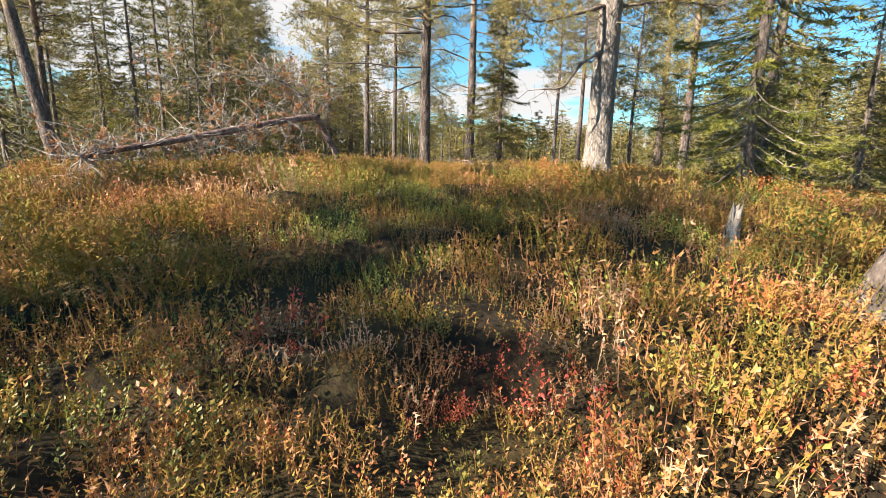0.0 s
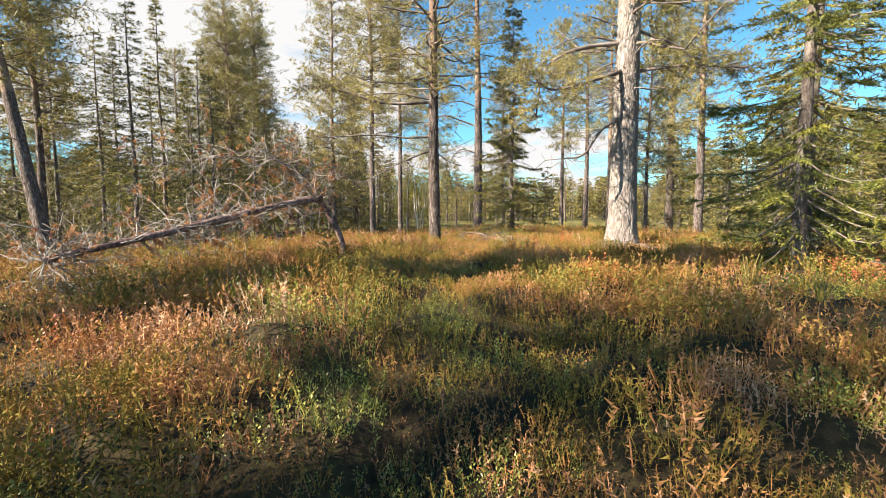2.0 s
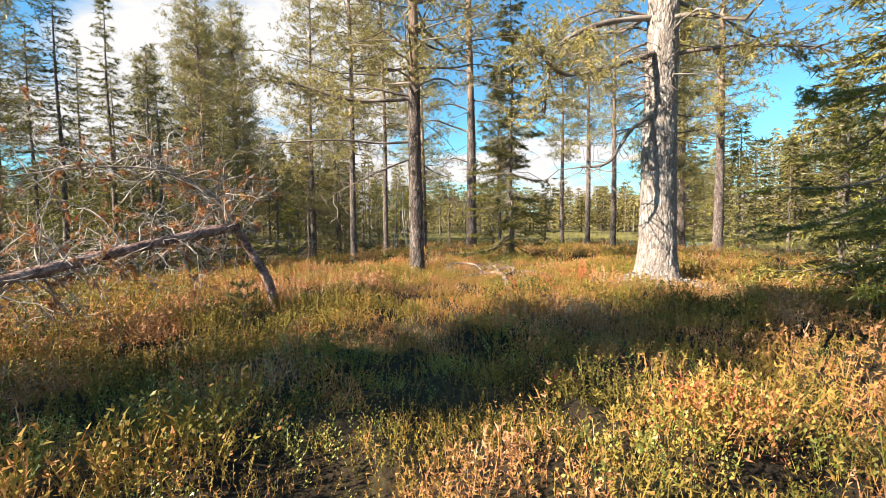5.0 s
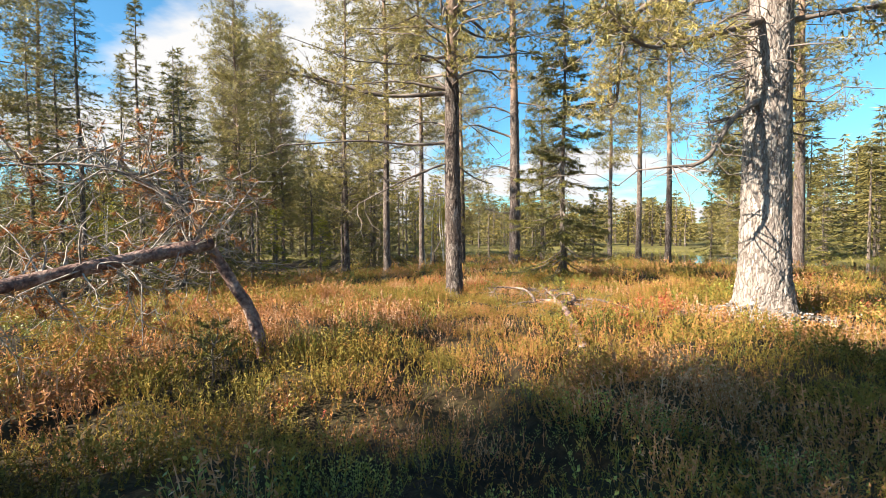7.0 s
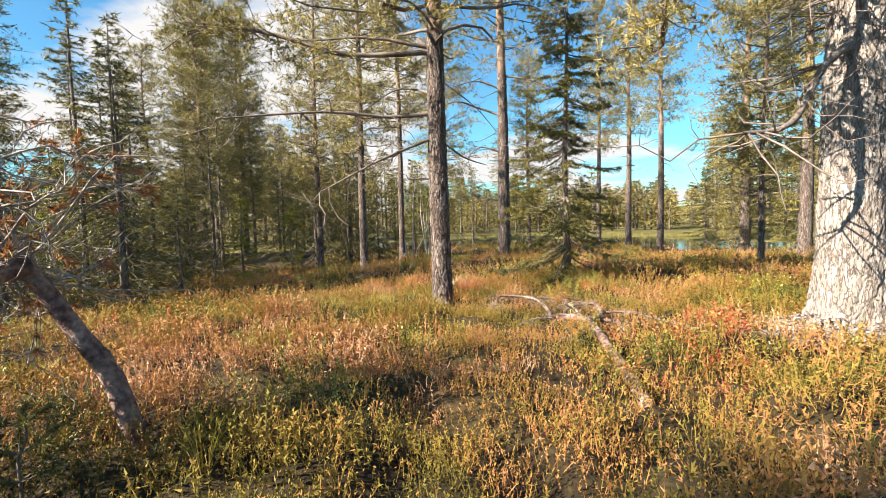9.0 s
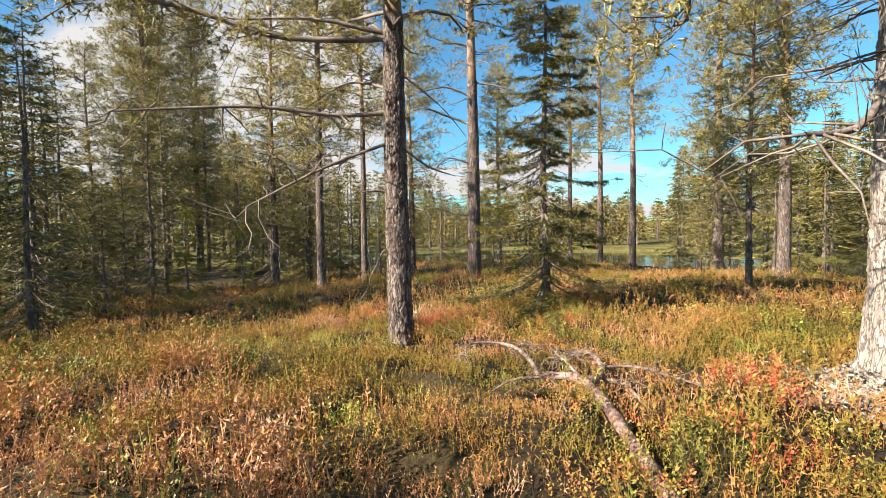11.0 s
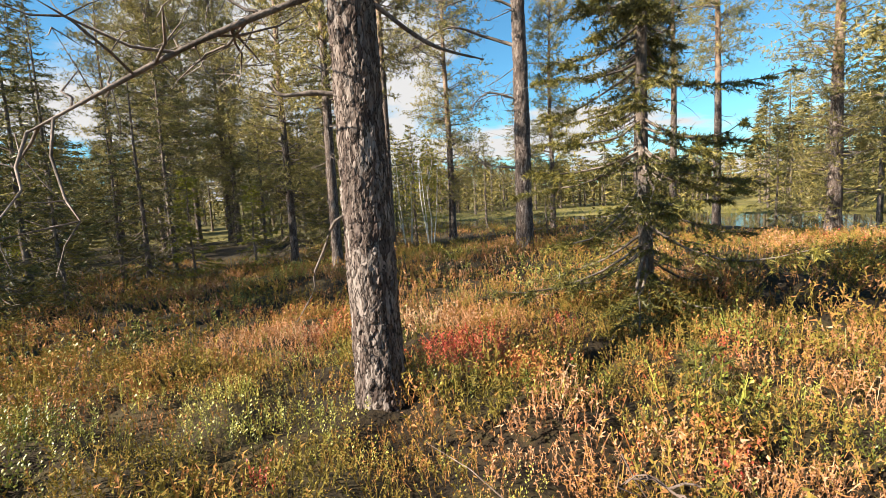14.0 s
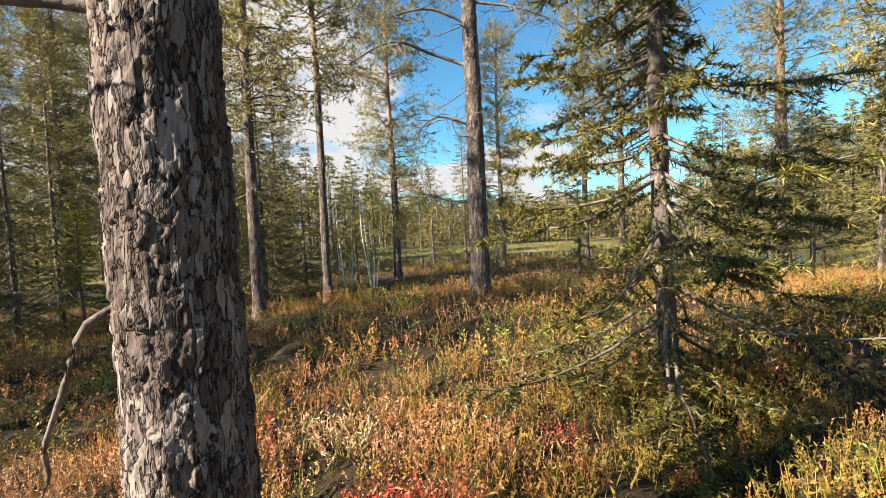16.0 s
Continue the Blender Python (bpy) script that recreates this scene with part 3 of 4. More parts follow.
land = tagged(part("ground", Geo().add(gv, gf), M_GROUND, smooth=True), "dark peaty hummocky heath ground with pale marsh by the lake", "ground", kind="structure")
land.data.materials.append(M_MARSH)
mid_ = gv[gf].mean(1)
wet = ((mid_[:, 1] > 45) | (0.81 * mid_[:, 0] + 0.58 * mid_[:, 1] > 32.5)) & (np.abs(mid_[:, 0]) < 400)
land.data.polygons.foreach_set("material_index", wet.astype(np.int32))
wx, wy = np.meshgrid(np.arange(-12, 75, 0.5), np.arange(-22, 60, 0.5), indexing="xy")
wq = np.arange(wx.size).reshape(wx.shape)
wet_ = (lake(wx, wy) > 0.15)[:-1, :-1]
w0, w1, w2, w3 = wq[:-1, :-1][wet_], wq[:-1, 1:][wet_], wq[1:, 1:][wet_], wq[1:, :-1][wet_]
tagged(part("water", Geo().add(np.stack([wx, wy, np.full(wx.shape, LAKE_Z)], -1), np.concatenate([np.stack([w0, w1, w2], 1), np.stack([w0, w2, w3], 1)])), M_WATER), "still dark forest lake", "water", kind="structure")

# ---- trees that stand apart ----
PL = "tall Scots pine with flaking bark rising from the heather"
pine("pine_tree", -0.64, 15.83, 0.335, 15, 4.5, 11, "tall Scots pine with deeply plated grey-brown bark and bare limbs", base=0.71, reach=3.3, near=(4.4, 460, 150, 22, 0.014, 2.2, 0.25, 0.2), dead=0,
     limbs=[(((0, 0, 3.31), (-0.8, -0.1, 3.24), (-1.8, -0.5, 3.27), (-3.3, -0.9, 3.14)), 0.038), (((0, 0, 2.92), (-0.9, -0.25, 2.55), (-1.9, -0.5, 2.02)), 0.028),
            (((0, 0, 3.6), (-0.7, 0.2, 3.75), (-1.4, 0.1, 3.3)), 0.022), (((0, 0, 4.3), (-1.4, -0.3, 4.2), (-2.6, -0.5, 4.5), (-3.6, -0.8, 4.6)), 0.05, 40),
            (((0, 0, 2.2), (-0.3, -0.05, 2.23), (-0.5, -0.1, 2.22), (-0.57, -0.1, 2.31)), 0.022), (((0, 0, 1.48), (-0.22, -0.07, 1.40), (-0.32, -0.05, 1.21), (-0.42, 0.0, 1.04), (-0.44, 0.02, 0.92), (-0.58, 0.03, 0.70)), 0.012), (((0, 0, 2.9), (0.4, 0.3, 2.6), (0.8, 0.3, 2.45)), 0.02),
            (((0, 0, 3.9), (0.6, 0.5, 3.5), (1.0, 0.8, 3.1)), 0.013)], lean=(-0.012, 0.0))
pine("pine_tree", 4.02, 13.2, 0.65, 18, 4.6, 12, "massive old Scots pine with pale thick plated bark and flared roots", near=(6.0, 320, 150, 34, 0.019, 2.6, 0.62, 0.32), reach=4.0, dead=16, fine=1.2, bark=M_OLDBARK, whisk=60,
     limbs=[(((0, 0, 3.3), (-0.7, -0.5, 2.9), (-1.2, -0.8, 2.3), (-1.7, -0.9, 2.2)), 0.05), (((0, 0, 5.0), (-1.2, -0.2, 4.8), (-2.0, -0.3, 4.3), (-2.2, -0.3, 3.2)), 0.06, 44),
            (((0, 0, 4.4), (-0.9, -0.6, 4.0), (-2.0, -1.0, 3.7), (-2.6, -1.3, 4.1)), 0.05, 42), (((0, 0, 4.3), (1.2, -0.2, 4.4), (2.6, -0.4, 4.3)), 0.05, 42)])
pine("pine_tree", 1.2, 25.4, 0.44, 17, 7.3, 13, "tall Scots pine with pale lower bark and arching bare limbs", dead=14, near=(6.0, 150, 48, 15, 0.018, 2.4, 0.25, 0.25),
     limbs=[(((0, 0, 5.2), (-0.8, 0, 5.5), (-1.7, -0.3, 5.7), (-2.6, -0.5, 5.2)), 0.05, 10), (((0, 0, 6.1), (-0.9, -0.2, 6.4), (-2.0, -0.4, 6.1)), 0.04, 12), (((0, 0, 2.2), (-0.7, -0.2, 2.3), (-1.3, -0.3, 2.5)), 0.025),
            (((0, 0, 3.9), (-0.8, -0.2, 4.1), (-1.3, -0.3, 3.7)), 0.03), (((0, 0, 6.6), (0.9, -0.2, 6.4), (1.8, -0.4, 6.0)), 0.04, 12)])
S = [(9.08, 41.8, 0.34, 17, 8.0, 1.9), (10.9, 41.2, 0.42, 17, 9.0, 2.0), (11.6, 37.6, 0.40, 18, 9.0, 2.0), (12.7, 26.7, 0.46, 17, 6.5, 2.6), (14.2, 33.4, 0.55, 16, 2.2, 2.9), (7.8, 21.2, 0.16, 9, 4.0, 1.5),
     (-4.2, 26.7, 0.30, 17, 6.0, 2.4), (-3.0, 29.2, 0.26, 17, 7.5, 2.2), (-1.4, 38.0, 0.40, 15, 3.5, 2.6), (-26.2, 33.0, 0.42, 18, 3.5, 3.0), (-16.6, 37.7, 0.46, 19, 4.5, 3.2), (-18, 47, 0.42, 21, 5, 3.0),
     (-15.8, 36.4, 0.32, 16, 5, 2.6), (-19.2, 44.6, 0.36, 18, 6, 2.6), (-17.5, 45.6, 0.34, 19, 6, 2.6), (4.1, 40.4, 0.32, 13, 4, 1.9), (-7.2, 31.0, 0.30, 16, 4.0, 2.6)]
for i, (tx, ty, td, th, tc_, tr_) in enumerate(S):
    pine("pine_tree", tx, ty, td, th, tc_ - 1.2, 30 + i, PL, dead=10, fine=0.7, reach=tr_)
pine("pine_tree", -11.8, 15.2, 0.42, 13, 6, 61, "leaning Scots pine with dark bark at the forest edge", lean=(-0.22, 0.03), dead=8, fine=0.7)
pine("pine_tree", -14.3, 18.0, 0.28, 14, 5, 62, PL, dead=8, fine=0.7)
SL = "slender Norway spruce with drooping green boughs"
spruce("spruce_tree", 1.99, 18.45, 0.17, 8.2, 1.75, 71, "ragged young Norway spruce with drooping lower boughs in the heather", low=0.2, fine=1.6, sparse=0.22, dead=40, step=0.15, boughs=True)
spruce("spruce_tree", 5.9, 9.75, 0.25, 12, 2.3, 72, "large Norway spruce with hanging sunlit yellow-green boughs", low=0.6, fine=1.3, sparse=0.25, dead=40, mat=M_HANG_SUNLIT, boughs=True)
spruce("spruce_tree", 7.6, 12.0, 0.30, 12, 2.3, 73, SL, low=0.6, fine=1.0, sparse=0.1, dead=20)
spruce("spruce_tree", -13.8, 24.5, 0.24, 12.0, 1.6, 74, SL, fine=0.8, sparse=0.2)
spruce("spruce_tree", -26, 39.4, 0.3, 15.5, 2.1, 75, SL, fine=0.8)
spruce("spruce_tree", -10.3, 29.3, 0.11, 4.0, 1.0, 76, "young sunlit yellow-green spruce", fine=0.8, mat=M_YOUNG_SUNLIT)
spruce("spruce_tree", -8.2, 29.8, 0.10, 3.5, 0.95, 77, "young sunlit yellow-green spruce", fine=0.8, mat=M_YOUNG_SUNLIT)


def birch(name, x, y, stems, height, seed, label):
    """Slim white stems with small yellowing leaves."""
    t = thing(name, x, y, gz(x, y), label, "tree", "birches in the wood")
    r = np.random.default_rng(seed)
    lv = Geo()
    for i in range(stems):
        a, h = r.uniform(0, 6.28), height * r.uniform(0.7, 1.1)
        top = np.array([math.cos(a) * 0.14 * h, math.sin(a) * 0.14 * h, h])
        b = bend((math.cos(a) * 0.15, math.sin(a) * 0.15, -0.05), top, 0, 9, 0.02, r)
        part("stem", Geo().add(*tube(b, np.linspace(0.035, 0.008, 9), 7)), M_BIRCH, t, smooth=True)
        m = 110
        p = b[r.integers(3, 9, m)] + r.normal(size=(m, 3)) * [0.38, 0.38, 0.3]
        lv.add(*tufts(p, r.normal(size=(m, 3)), 5, 0.11, 0.06, r))
    tagged(part("foliage", lv, M_BIRCHLEAF, t, "small yellow-green leaves"), kind="stuff")


for bx, by, bn, bh, bs in ((-2.2, 34.6, 4, 4.2, 91), (-3.4, 35.6, 3, 4.6, 92), (-17.2, 25.6, 5, 3.6, 93), (-19.8, 29.5, 5, 4.0, 94), (-15.5, 27.5, 4, 2.6, 95), (13.4, 19.6, 4, 3.0, 98)):
    birch("birch_tree", bx, by, bn, bh, bs, "slim white-stemmed birch with yellowing leaves")

# ---- the forest's edge: a few trees, copied ----
proto = [pine("pine_tree", -22, 41, 0.30, 15, 3.5, 81, PL, fine=0.7, reach=2.4), pine("pine_tree", -9, 45, 0.28, 13, 3.5, 82, PL, fine=0.7, reach=2.2),
         spruce("spruce_tree", -20, 34, 0.26, 12, 2.3, 83, SL, fine=0.7, group="spruces of the forest edge"), spruce("spruce_tree", -8, 33, 0.20, 8, 1.9, 84, SL, fine=0.7, group="spruces of the forest edge"),
         spruce("spruce_tree", 14, 29, 0.16, 5.5, 1.7, 85, "bushy low Norway spruce", fine=0.8, group="spruces of the forest edge")]
frng = random.Random(5)
placed = []


def copy_at(src, x, y, s=1.0):
    copy_thing(src, pose(x, y, gz(x, y) - 0.08, 0, 0, frng.uniform(0, 360)) @ Matrix.Diagonal((s, s, s * frng.uniform(0.92, 1.1), 1)))


tries = 0
while len(placed) < 62 and tries < 3000:
    tries += 1
    a, r = frng.uniform(-58, 6), frng.uniform(27, 56)
    x, y = r * math.sin(radians(a)), 6 + r * math.cos(radians(a))
    if lake(x, y) > 0.02 or x > -5 or (-28 < a < -17 and r < 34) or any((x - u) ** 2 + (y - v) ** 2 < 5 for u, v in placed):
        continue
    placed.append((x, y))
    copy_at(proto[frng.choice((0, 1, 2, 3, 3)) if -30 < a < -9 and r > 34 else frng.choice((2, 3, 3, 4, 4))], x, y, frng.uniform(0.6, 0.9) if a > -30 else frng.uniform(0.45, 0.75))
for x, y, k, s in ((16.5, 31, 4, 0.9), (18.5, 27, 2, 0.8), (16, 22, 3, 0.9), (19, 17, 2, 1), (12, 14.5, 3, 0.9), (10.5, 8.5, 2, 0.95), (14, 10, 2, 1), (11, 17.5, 4, 1.0), (9, 15, 4, 0.8), (20, 24, 3, 1),
                   (-9.5, 20.5, 3, 0.9), (-12, 19.5, 2, 0.8), (-11, 22.5, 3, 1.05), (-14, 15.8, 3, 0.9), (-10.5, 27.2, 3, 0.9), (-6.4, 33.2, 3, 0.9), (-13, 25.6, 3, 1.05), (-15, 22, 2, 0.85), (-11.8, 30.5, 2, 0.75), (-5.2, 35.5, 4, 1.1), (-3.2, 37, 3, 0.8), (-14.6, 28.4, 2, 0.8), (-9.2, 22.6, 4, 0.7), (3.4, 38, 4, 0.7), (6.2, 34, 4, 0.8), (0.4, 42, 3, 0.8), (2.4, 44, 2, 0.7), (13.5, 36, 4, 0.8), (-17, 20, 3, 1), (-21, 27, 2, 1), (-12, 28, 3, 0.8), (-19, 17, 2, 1), (-24, 22, 0, 1)):
    copy_at(proto[k], x, y, s)
# trees behind the walker, whose shadows lie across the heath
for x, y, k, s in ((-10.3, -1.8, 2, 1.4), (-11.4, -2.2, 2, 1.45), (9, -7, 2, 1), (-8, -14, 0, 1), (4, -12, 3, 1), (15, 0, 2, 1)):
    copy_at(proto[k], x, y, s)

for x, y, i in ((-12.0, 1.9, 0), (-12.9, 1.3, 1), (-11.2, 2.3, 2)):
    pine("pine_tree", x, y, 0.36, 16, 6.8, 66 + i, PL, dead=6, fine=0.7, reach=1.6)

# ---- far woods ----
fw, ft_ = Geo(), Geo()
fr = np.random.default_rng(9)
cnt = 0
while cnt < 700:
    a = fr.uniform(-75, 75) if fr.uniform() < 0.88 else fr.uniform(0, 360)
    r = fr.uniform(38, 100)
    if -5 < a < 26:
        r = fr.uniform(62, 105)
    x, y = r * math.sin(radians(a)), 8 + r * math.cos(radians(a))
    n_ = 0.81 * x + 0.58 * y
    if lake(x, y) > 0.01 or (n_ < 43.6 and x > 8) or (a <= -5 and r < 50):
        continue
    cnt += 1
    hgt, wd = (fr.uniform(4.5, 7.5) if -5 < a < 26 else fr.uniform(6.5, 11) if a > 0 else fr.uniform(5.5, 9) if a < -28 else fr.uniform(7, 12)), fr.uniform(1.3, 2.3)
    m = 900 if r < 62 else 380
    u = np.clip((np.floor(fr.uniform(0, 1, m) ** 0.8 * hgt * 1.7) + fr.uniform(0, 0.55, m)) / (hgt * 1.7), 0, 0.99)
    ang = fr.uniform(0, 2 * np.pi, m)
    rad_ = wd * (1 - u) ** 0.8 * fr.uniform(0.3, 1.0, m) + 0.05
    base_ = np.array([x, y, gz(x, y)])
    pos = base_ + np.stack([rad_ * np.cos(ang), rad_ * np.sin(ang), 0.5 + u * (hgt - 0.5)], 1)
    d = np.stack([np.cos(ang), np.sin(ang), fr.uniform(-0.6, 0.1, m)], 1) + fr.normal(size=(m, 3)) * 0.3
    fw.add(*blades(pos, d, fr.uniform(0.3, 0.75, m), 0.085 if r < 62 else 0.13, fr))
    ft_.add(*tube(base_ + np.array([[0, 0, -0.3], [0, 0, hgt * 0.5], [0, 0, hgt]]), [0.14, 0.09, 0.01], 4))
tagged(part("far_forest", fw, M_FAR), "sunlit conifer forest on the slope beyond the lake", "forest", kind="stuff")

tagged(part("far_trunk", ft_, M_SBARK), "distant grey conifer trunks", "forest", kind="stuff")

# ---- snapped tree with its dead crown ----
snag = thing("broken_tree", -2.15, 10.3, gz(-2.15, 10.3), "snapped dead pine with a fallen rust-coloured crown", "dead tree")
SB = np.array([-2.15, 10.3, gz(-2.15, 10.3)])


def rel(*pts):
    return np.array(pts, float) - SB


stub = through_points(rel((-2.15, 10.3, SB[2] - 0.1), (-2.27, 10.26, 1.36), (-2.43, 10.19, 1.70), (-2.60, 10.10, 2.07)), 24)
part("stub", Geo().add(*tube(stub, np.linspace(0.064, 0.046, 24), 12, 0.04)), M_REDWOOD, snag, "leaning broken stem with peeling bark", smooth=True)
log = through_points(rel((-2.57, 10.1, 2.07), (-3.18, 9.35, 1.90), (-3.78, 8.62, 1.70), (-4.38, 7.95, 1.51), (-4.98, 7.2, 1.32), (-5.16, 6.98, 1.26)), 40)
part("log", Geo().add(*tube(log, np.linspace(0.06, 0.04, 40), 12, 0.06)), M_REDWOOD, snag, "fallen stem with peeling bark", smooth=True)
arch = through_points(rel((-2.45, 10.18, 1.75), (-2.75, 10.1, 2.32), (-3.15, 9.95, 2.66), (-3.6, 9.8, 2.78), (-4.3, 9.6, 2.74), (-5.0, 9.3, 2.6)), 26)
ag = Geo().add(*tube(arch, np.linspace(0.022, 0.006, 26), 8, 0.06))
rr_ = np.random.default_rng(21)
dt, rust = Geo(), Geo()
for i in range(230):
    src = log if rr_.uniform() < 0.72 else arch
    s = src[rr_.integers(1, len(src))]
    ln = rr_.uniform(0.3, 1.0)
    d = unit(rr_.normal(size=3) * [1, 0.8, 0.8] + [-0.3, 0.75, 0.0])
    e = s + d * ln
    e[2] = max(e[2], gz(*(e + SB)[:2]) - SB[2] + 0.05)
    b = bend(s, e, rr_.uniform(-0.2, 0.12), 6, 0.06, rr_)
    dt.add(*tube(b, np.linspace(0.009, 0.003, 6), 4))
    for j in range(8):
        p = b[rr_.integers(1, 6)]
        q = p + unit(d + rr_.normal(size=3) * 0.9) * rr_.uniform(0.08, 0.35)
        dt.add(*tube(bend(p, q, 0.03, 4, 0.08, rr_), np.linspace(0.0045, 0.0018, 4), 3))
        if rr_.uniform() < 0.22 and p[2] > 0.45:
            pp = p + (q - p) * rr_.uniform(0.3, 1, (5, 1))
            rust.add(*tufts(pp, np.tile(q - p, (5, 1)) + [0, 0, -0.1], 7, 0.08, 0.013, rr_, 0.7))
part("arched_limb", ag, M_TWIG, snag, smooth=True)
tagged(part("dead_branching", dt, M_GREYWOOD, snag, "tangle of bare grey-brown twigs"), kind="stuff")
tagged(part("withered_needles", rust, M_RUST, snag, "clumps of rusty withered needles"), kind="stuff")

# ---- stumps, fallen limb, sticks, stone ----


def stump(name, x, y, r, h, lean, seed, label, mat):
    rng = np.random.default_rng(seed)
    z0 = gz(x, y)
    t = thing(name, x, y, z0, label, "stump")
    sides, rows = 28, 16
    ang = np.linspace(0, 2 * np.pi, sides, endpoint=False)
    top = h * (0.7 + 0.3 * np.sin(ang * 2 + seed) + 0.12 * rng.normal(size=sides))
    g = Geo()
    k = np.linspace(0, 1, rows)[:, None]
    rad = r * (1 + 0.6 * np.exp(-k * 4)) * (1 + 0.08 * np.sin(ang * 6 + seed) + 0.03 * rng.normal(size=(rows, sides))) * (1 - 0.35 * k)
    zz = k * top[None]
    v = np.stack([rad * np.cos(ang) + lean[0] * zz, rad * np.sin(ang) + lean[1] * zz, zz - 0.06], -1).reshape(-1, 3)
    g.add(v, ring_faces(rows, sides))
    inner = np.stack([rad[-1] * 0.7 * np.cos(ang) + lean[0] * top, rad[-1] * 0.7 * np.sin(ang) + lean[1] * top, top - 0.08 * h / 0.3], -1)
    rim = v[-sides:]
    bot = np.array([[lean[0] * h * 0.5, lean[1] * h * 0.5, h * 0.5]])
    vv = np.concatenate([rim, inner, bot])
    j = np.arange(sides)
    n2 = (j + 1) % sides
    g.add(vv, np.concatenate([np.stack([j, n2, n2 + sides], -1), np.stack([j, n2 + sides, j + sides], -1), np.stack([j + sides, n2 + sides, np.full(sides, 2 * sides)], -1)]))
    part("wood", g, mat, t, smooth=False)


stump("tree_stump", 2.16, 3.68, 0.075, 0.48, (0.12, 0), 5, "small pale weathered broken stump in the heather", M_GREYWOOD)
stump("tree_stump", 2.62, 2.75, 0.17, 0.62, (0.35, 0.1), 4, "grey weathered leaning stump", M_SBARK)

limb = thing("fallen_limb", 1.15, 12.4, gz(1.15, 12.4), "fallen forked dead pine limb with peeling bark on heather", "fallen branch")
LB = np.array([1.15, 12.4, gz(1.15, 12.4) + 0.07])


def limb_line(pts, r0, r1, n=18, sides=8):
    p = through_points(np.array(pts, float) - LB, n)
    return tube(p, np.linspace(r0, r1, n) * (1 + 0.08 * RNG.normal(size=n)), sides, 0.07), p


(m1, ml) = limb_line([(1.05, 11.1, 0.90), (1.06, 11.8, 1.02), (1.06, 13.0, 1.15), (0.72, 13.22, 1.15)], 0.058, 0.030, 26, 10)
part("main_stem", Geo().add(*m1), M_REDWOOD, limb, "stem with peeling reddish bark", smooth=True)
lines = [ml]
for pts, a, b in (([(1.06, 13.05, 1.14), (1.25, 13.2, 1.13), (1.36, 13.48, 1.14), (1.36, 13.75, 1.18), (1.27, 13.87, 1.18), (1.1, 13.85, 1.15), (0.96, 13.72, 1.10)], 0.040, 0.012),
                  ([(0.72, 13.22, 1.14), (0.70, 13.5, 1.21), (0.60, 13.8, 1.26), (0.42, 14.0, 1.26), (0.163, 13.86, 1.28), (0.12, 13.72, 1.22)], 0.026, 0.007),
                  ([(1.25, 13.2, 1.11), (1.42, 13.15, 1.09), (1.48, 13.0, 1.03), (1.5, 12.8, 0.98)], 0.022, 0.010), ([(1.38, 13.5, 1.13), (1.65, 13.42, 1.15), (1.95, 13.2, 1.10), (2.15, 13.0, 1.05)], 0.016, 0.005),
                  ([(0.95, 12.95, 1.14), (0.82, 12.75, 1.07), (0.80, 12.5, 1.0)], 0.018, 0.007), ([(0.74, 13.2, 1.14), (0.5, 13.2, 1.13), (0.28, 13.05, 1.08)], 0.014, 0.005),
                  ([(1.06, 13.1, 1.15), (0.98, 13.3, 1.24), (0.93, 13.42, 1.28)], 0.014, 0.007), ([(0.60, 13.8, 1.25), (0.75, 14.05, 1.22), (0.72, 14.3, 1.18)], 0.010, 0.004)):
    tb, p = limb_line(pts, a, b)
    part("fork", Geo().add(*tb), M_DRY, limb, "dry forked side branch", smooth=True)
    lines.append(p)
ft = Geo()
for i in range(100):
    p = lines[rr_.integers(1, len(lines))]
    s = p[rr_.integers(3, len(p))]
    q = s + unit(rr_.normal(size=3) * [1, 1, 0.4] + [-0.2, 0.2, -0.15]) * rr_.uniform(0.08, 0.26)
    q[2] = max(q[2], gz(*(q + LB)[:2]) - LB[2] + 0.08)
    bb = bend(s, q, rr_.uniform(-0.06, 0.05), 5, 0.09, rr_)
    ft.add(*tube(bb, np.linspace(0.007, 0.002, 5), 4))
    for j in range(2):
        w = bb[rr_.integers(1, 5)]
        ft.add(*tube(bend(w, w + rr_.normal(size=3) * [0.12, 0.12, 0.07], 0, 3, 0.06, rr_), [0.004, 0.003, 0.0015], 3))
tagged(part("dry_twig", ft, M_DRY, limb, "dry brown twigs"), kind="stuff")

lit = Geo()
lr = np.random.default_rng(31)
for i in range(3000):
    a, rr = lr.uniform(0, 6.28), 0.45 + abs(lr.normal()) * 0.42
    x, y = 4.02 + rr * math.cos(a), 13.2 + rr * math.sin(a)
    if i > 1600:
        rr = abs(lr.normal()) * 0.42
        x, y = 3.25 + rr * math.cos(a), 12.95 + rr * math.sin(a) * 0.8
        rr += 0.6
    c = np.array([x, y, gz(x, y) + 0.03 + lr.uniform(0, 0.05) + 0.12 * math.exp(-((rr - 0.4) / 0.3) ** 2)])
    u_ = unit(lr.normal(size=3) * [1, 1, 0.35]) * lr.uniform(0.012, 0.034)
    w_ = unit(np.cross(u_, lr.normal(size=3))) * lr.uniform(0.006, 0.016)
    up_ = np.array([0, 0, 0.006])
    lit.add([c - u_ - w_, c + u_ - w_, c + u_ * 0.7 + w_, c - u_ * 0.8 + w_, c + up_], [(0, 1, 4), (1, 2, 4), (2, 3, 4), (3, 0, 4)])
tagged(part("bark_litter", lit, M_GREYWOOD), "pale shed bark flakes round the old pine's foot", "litter", kind="stuff")


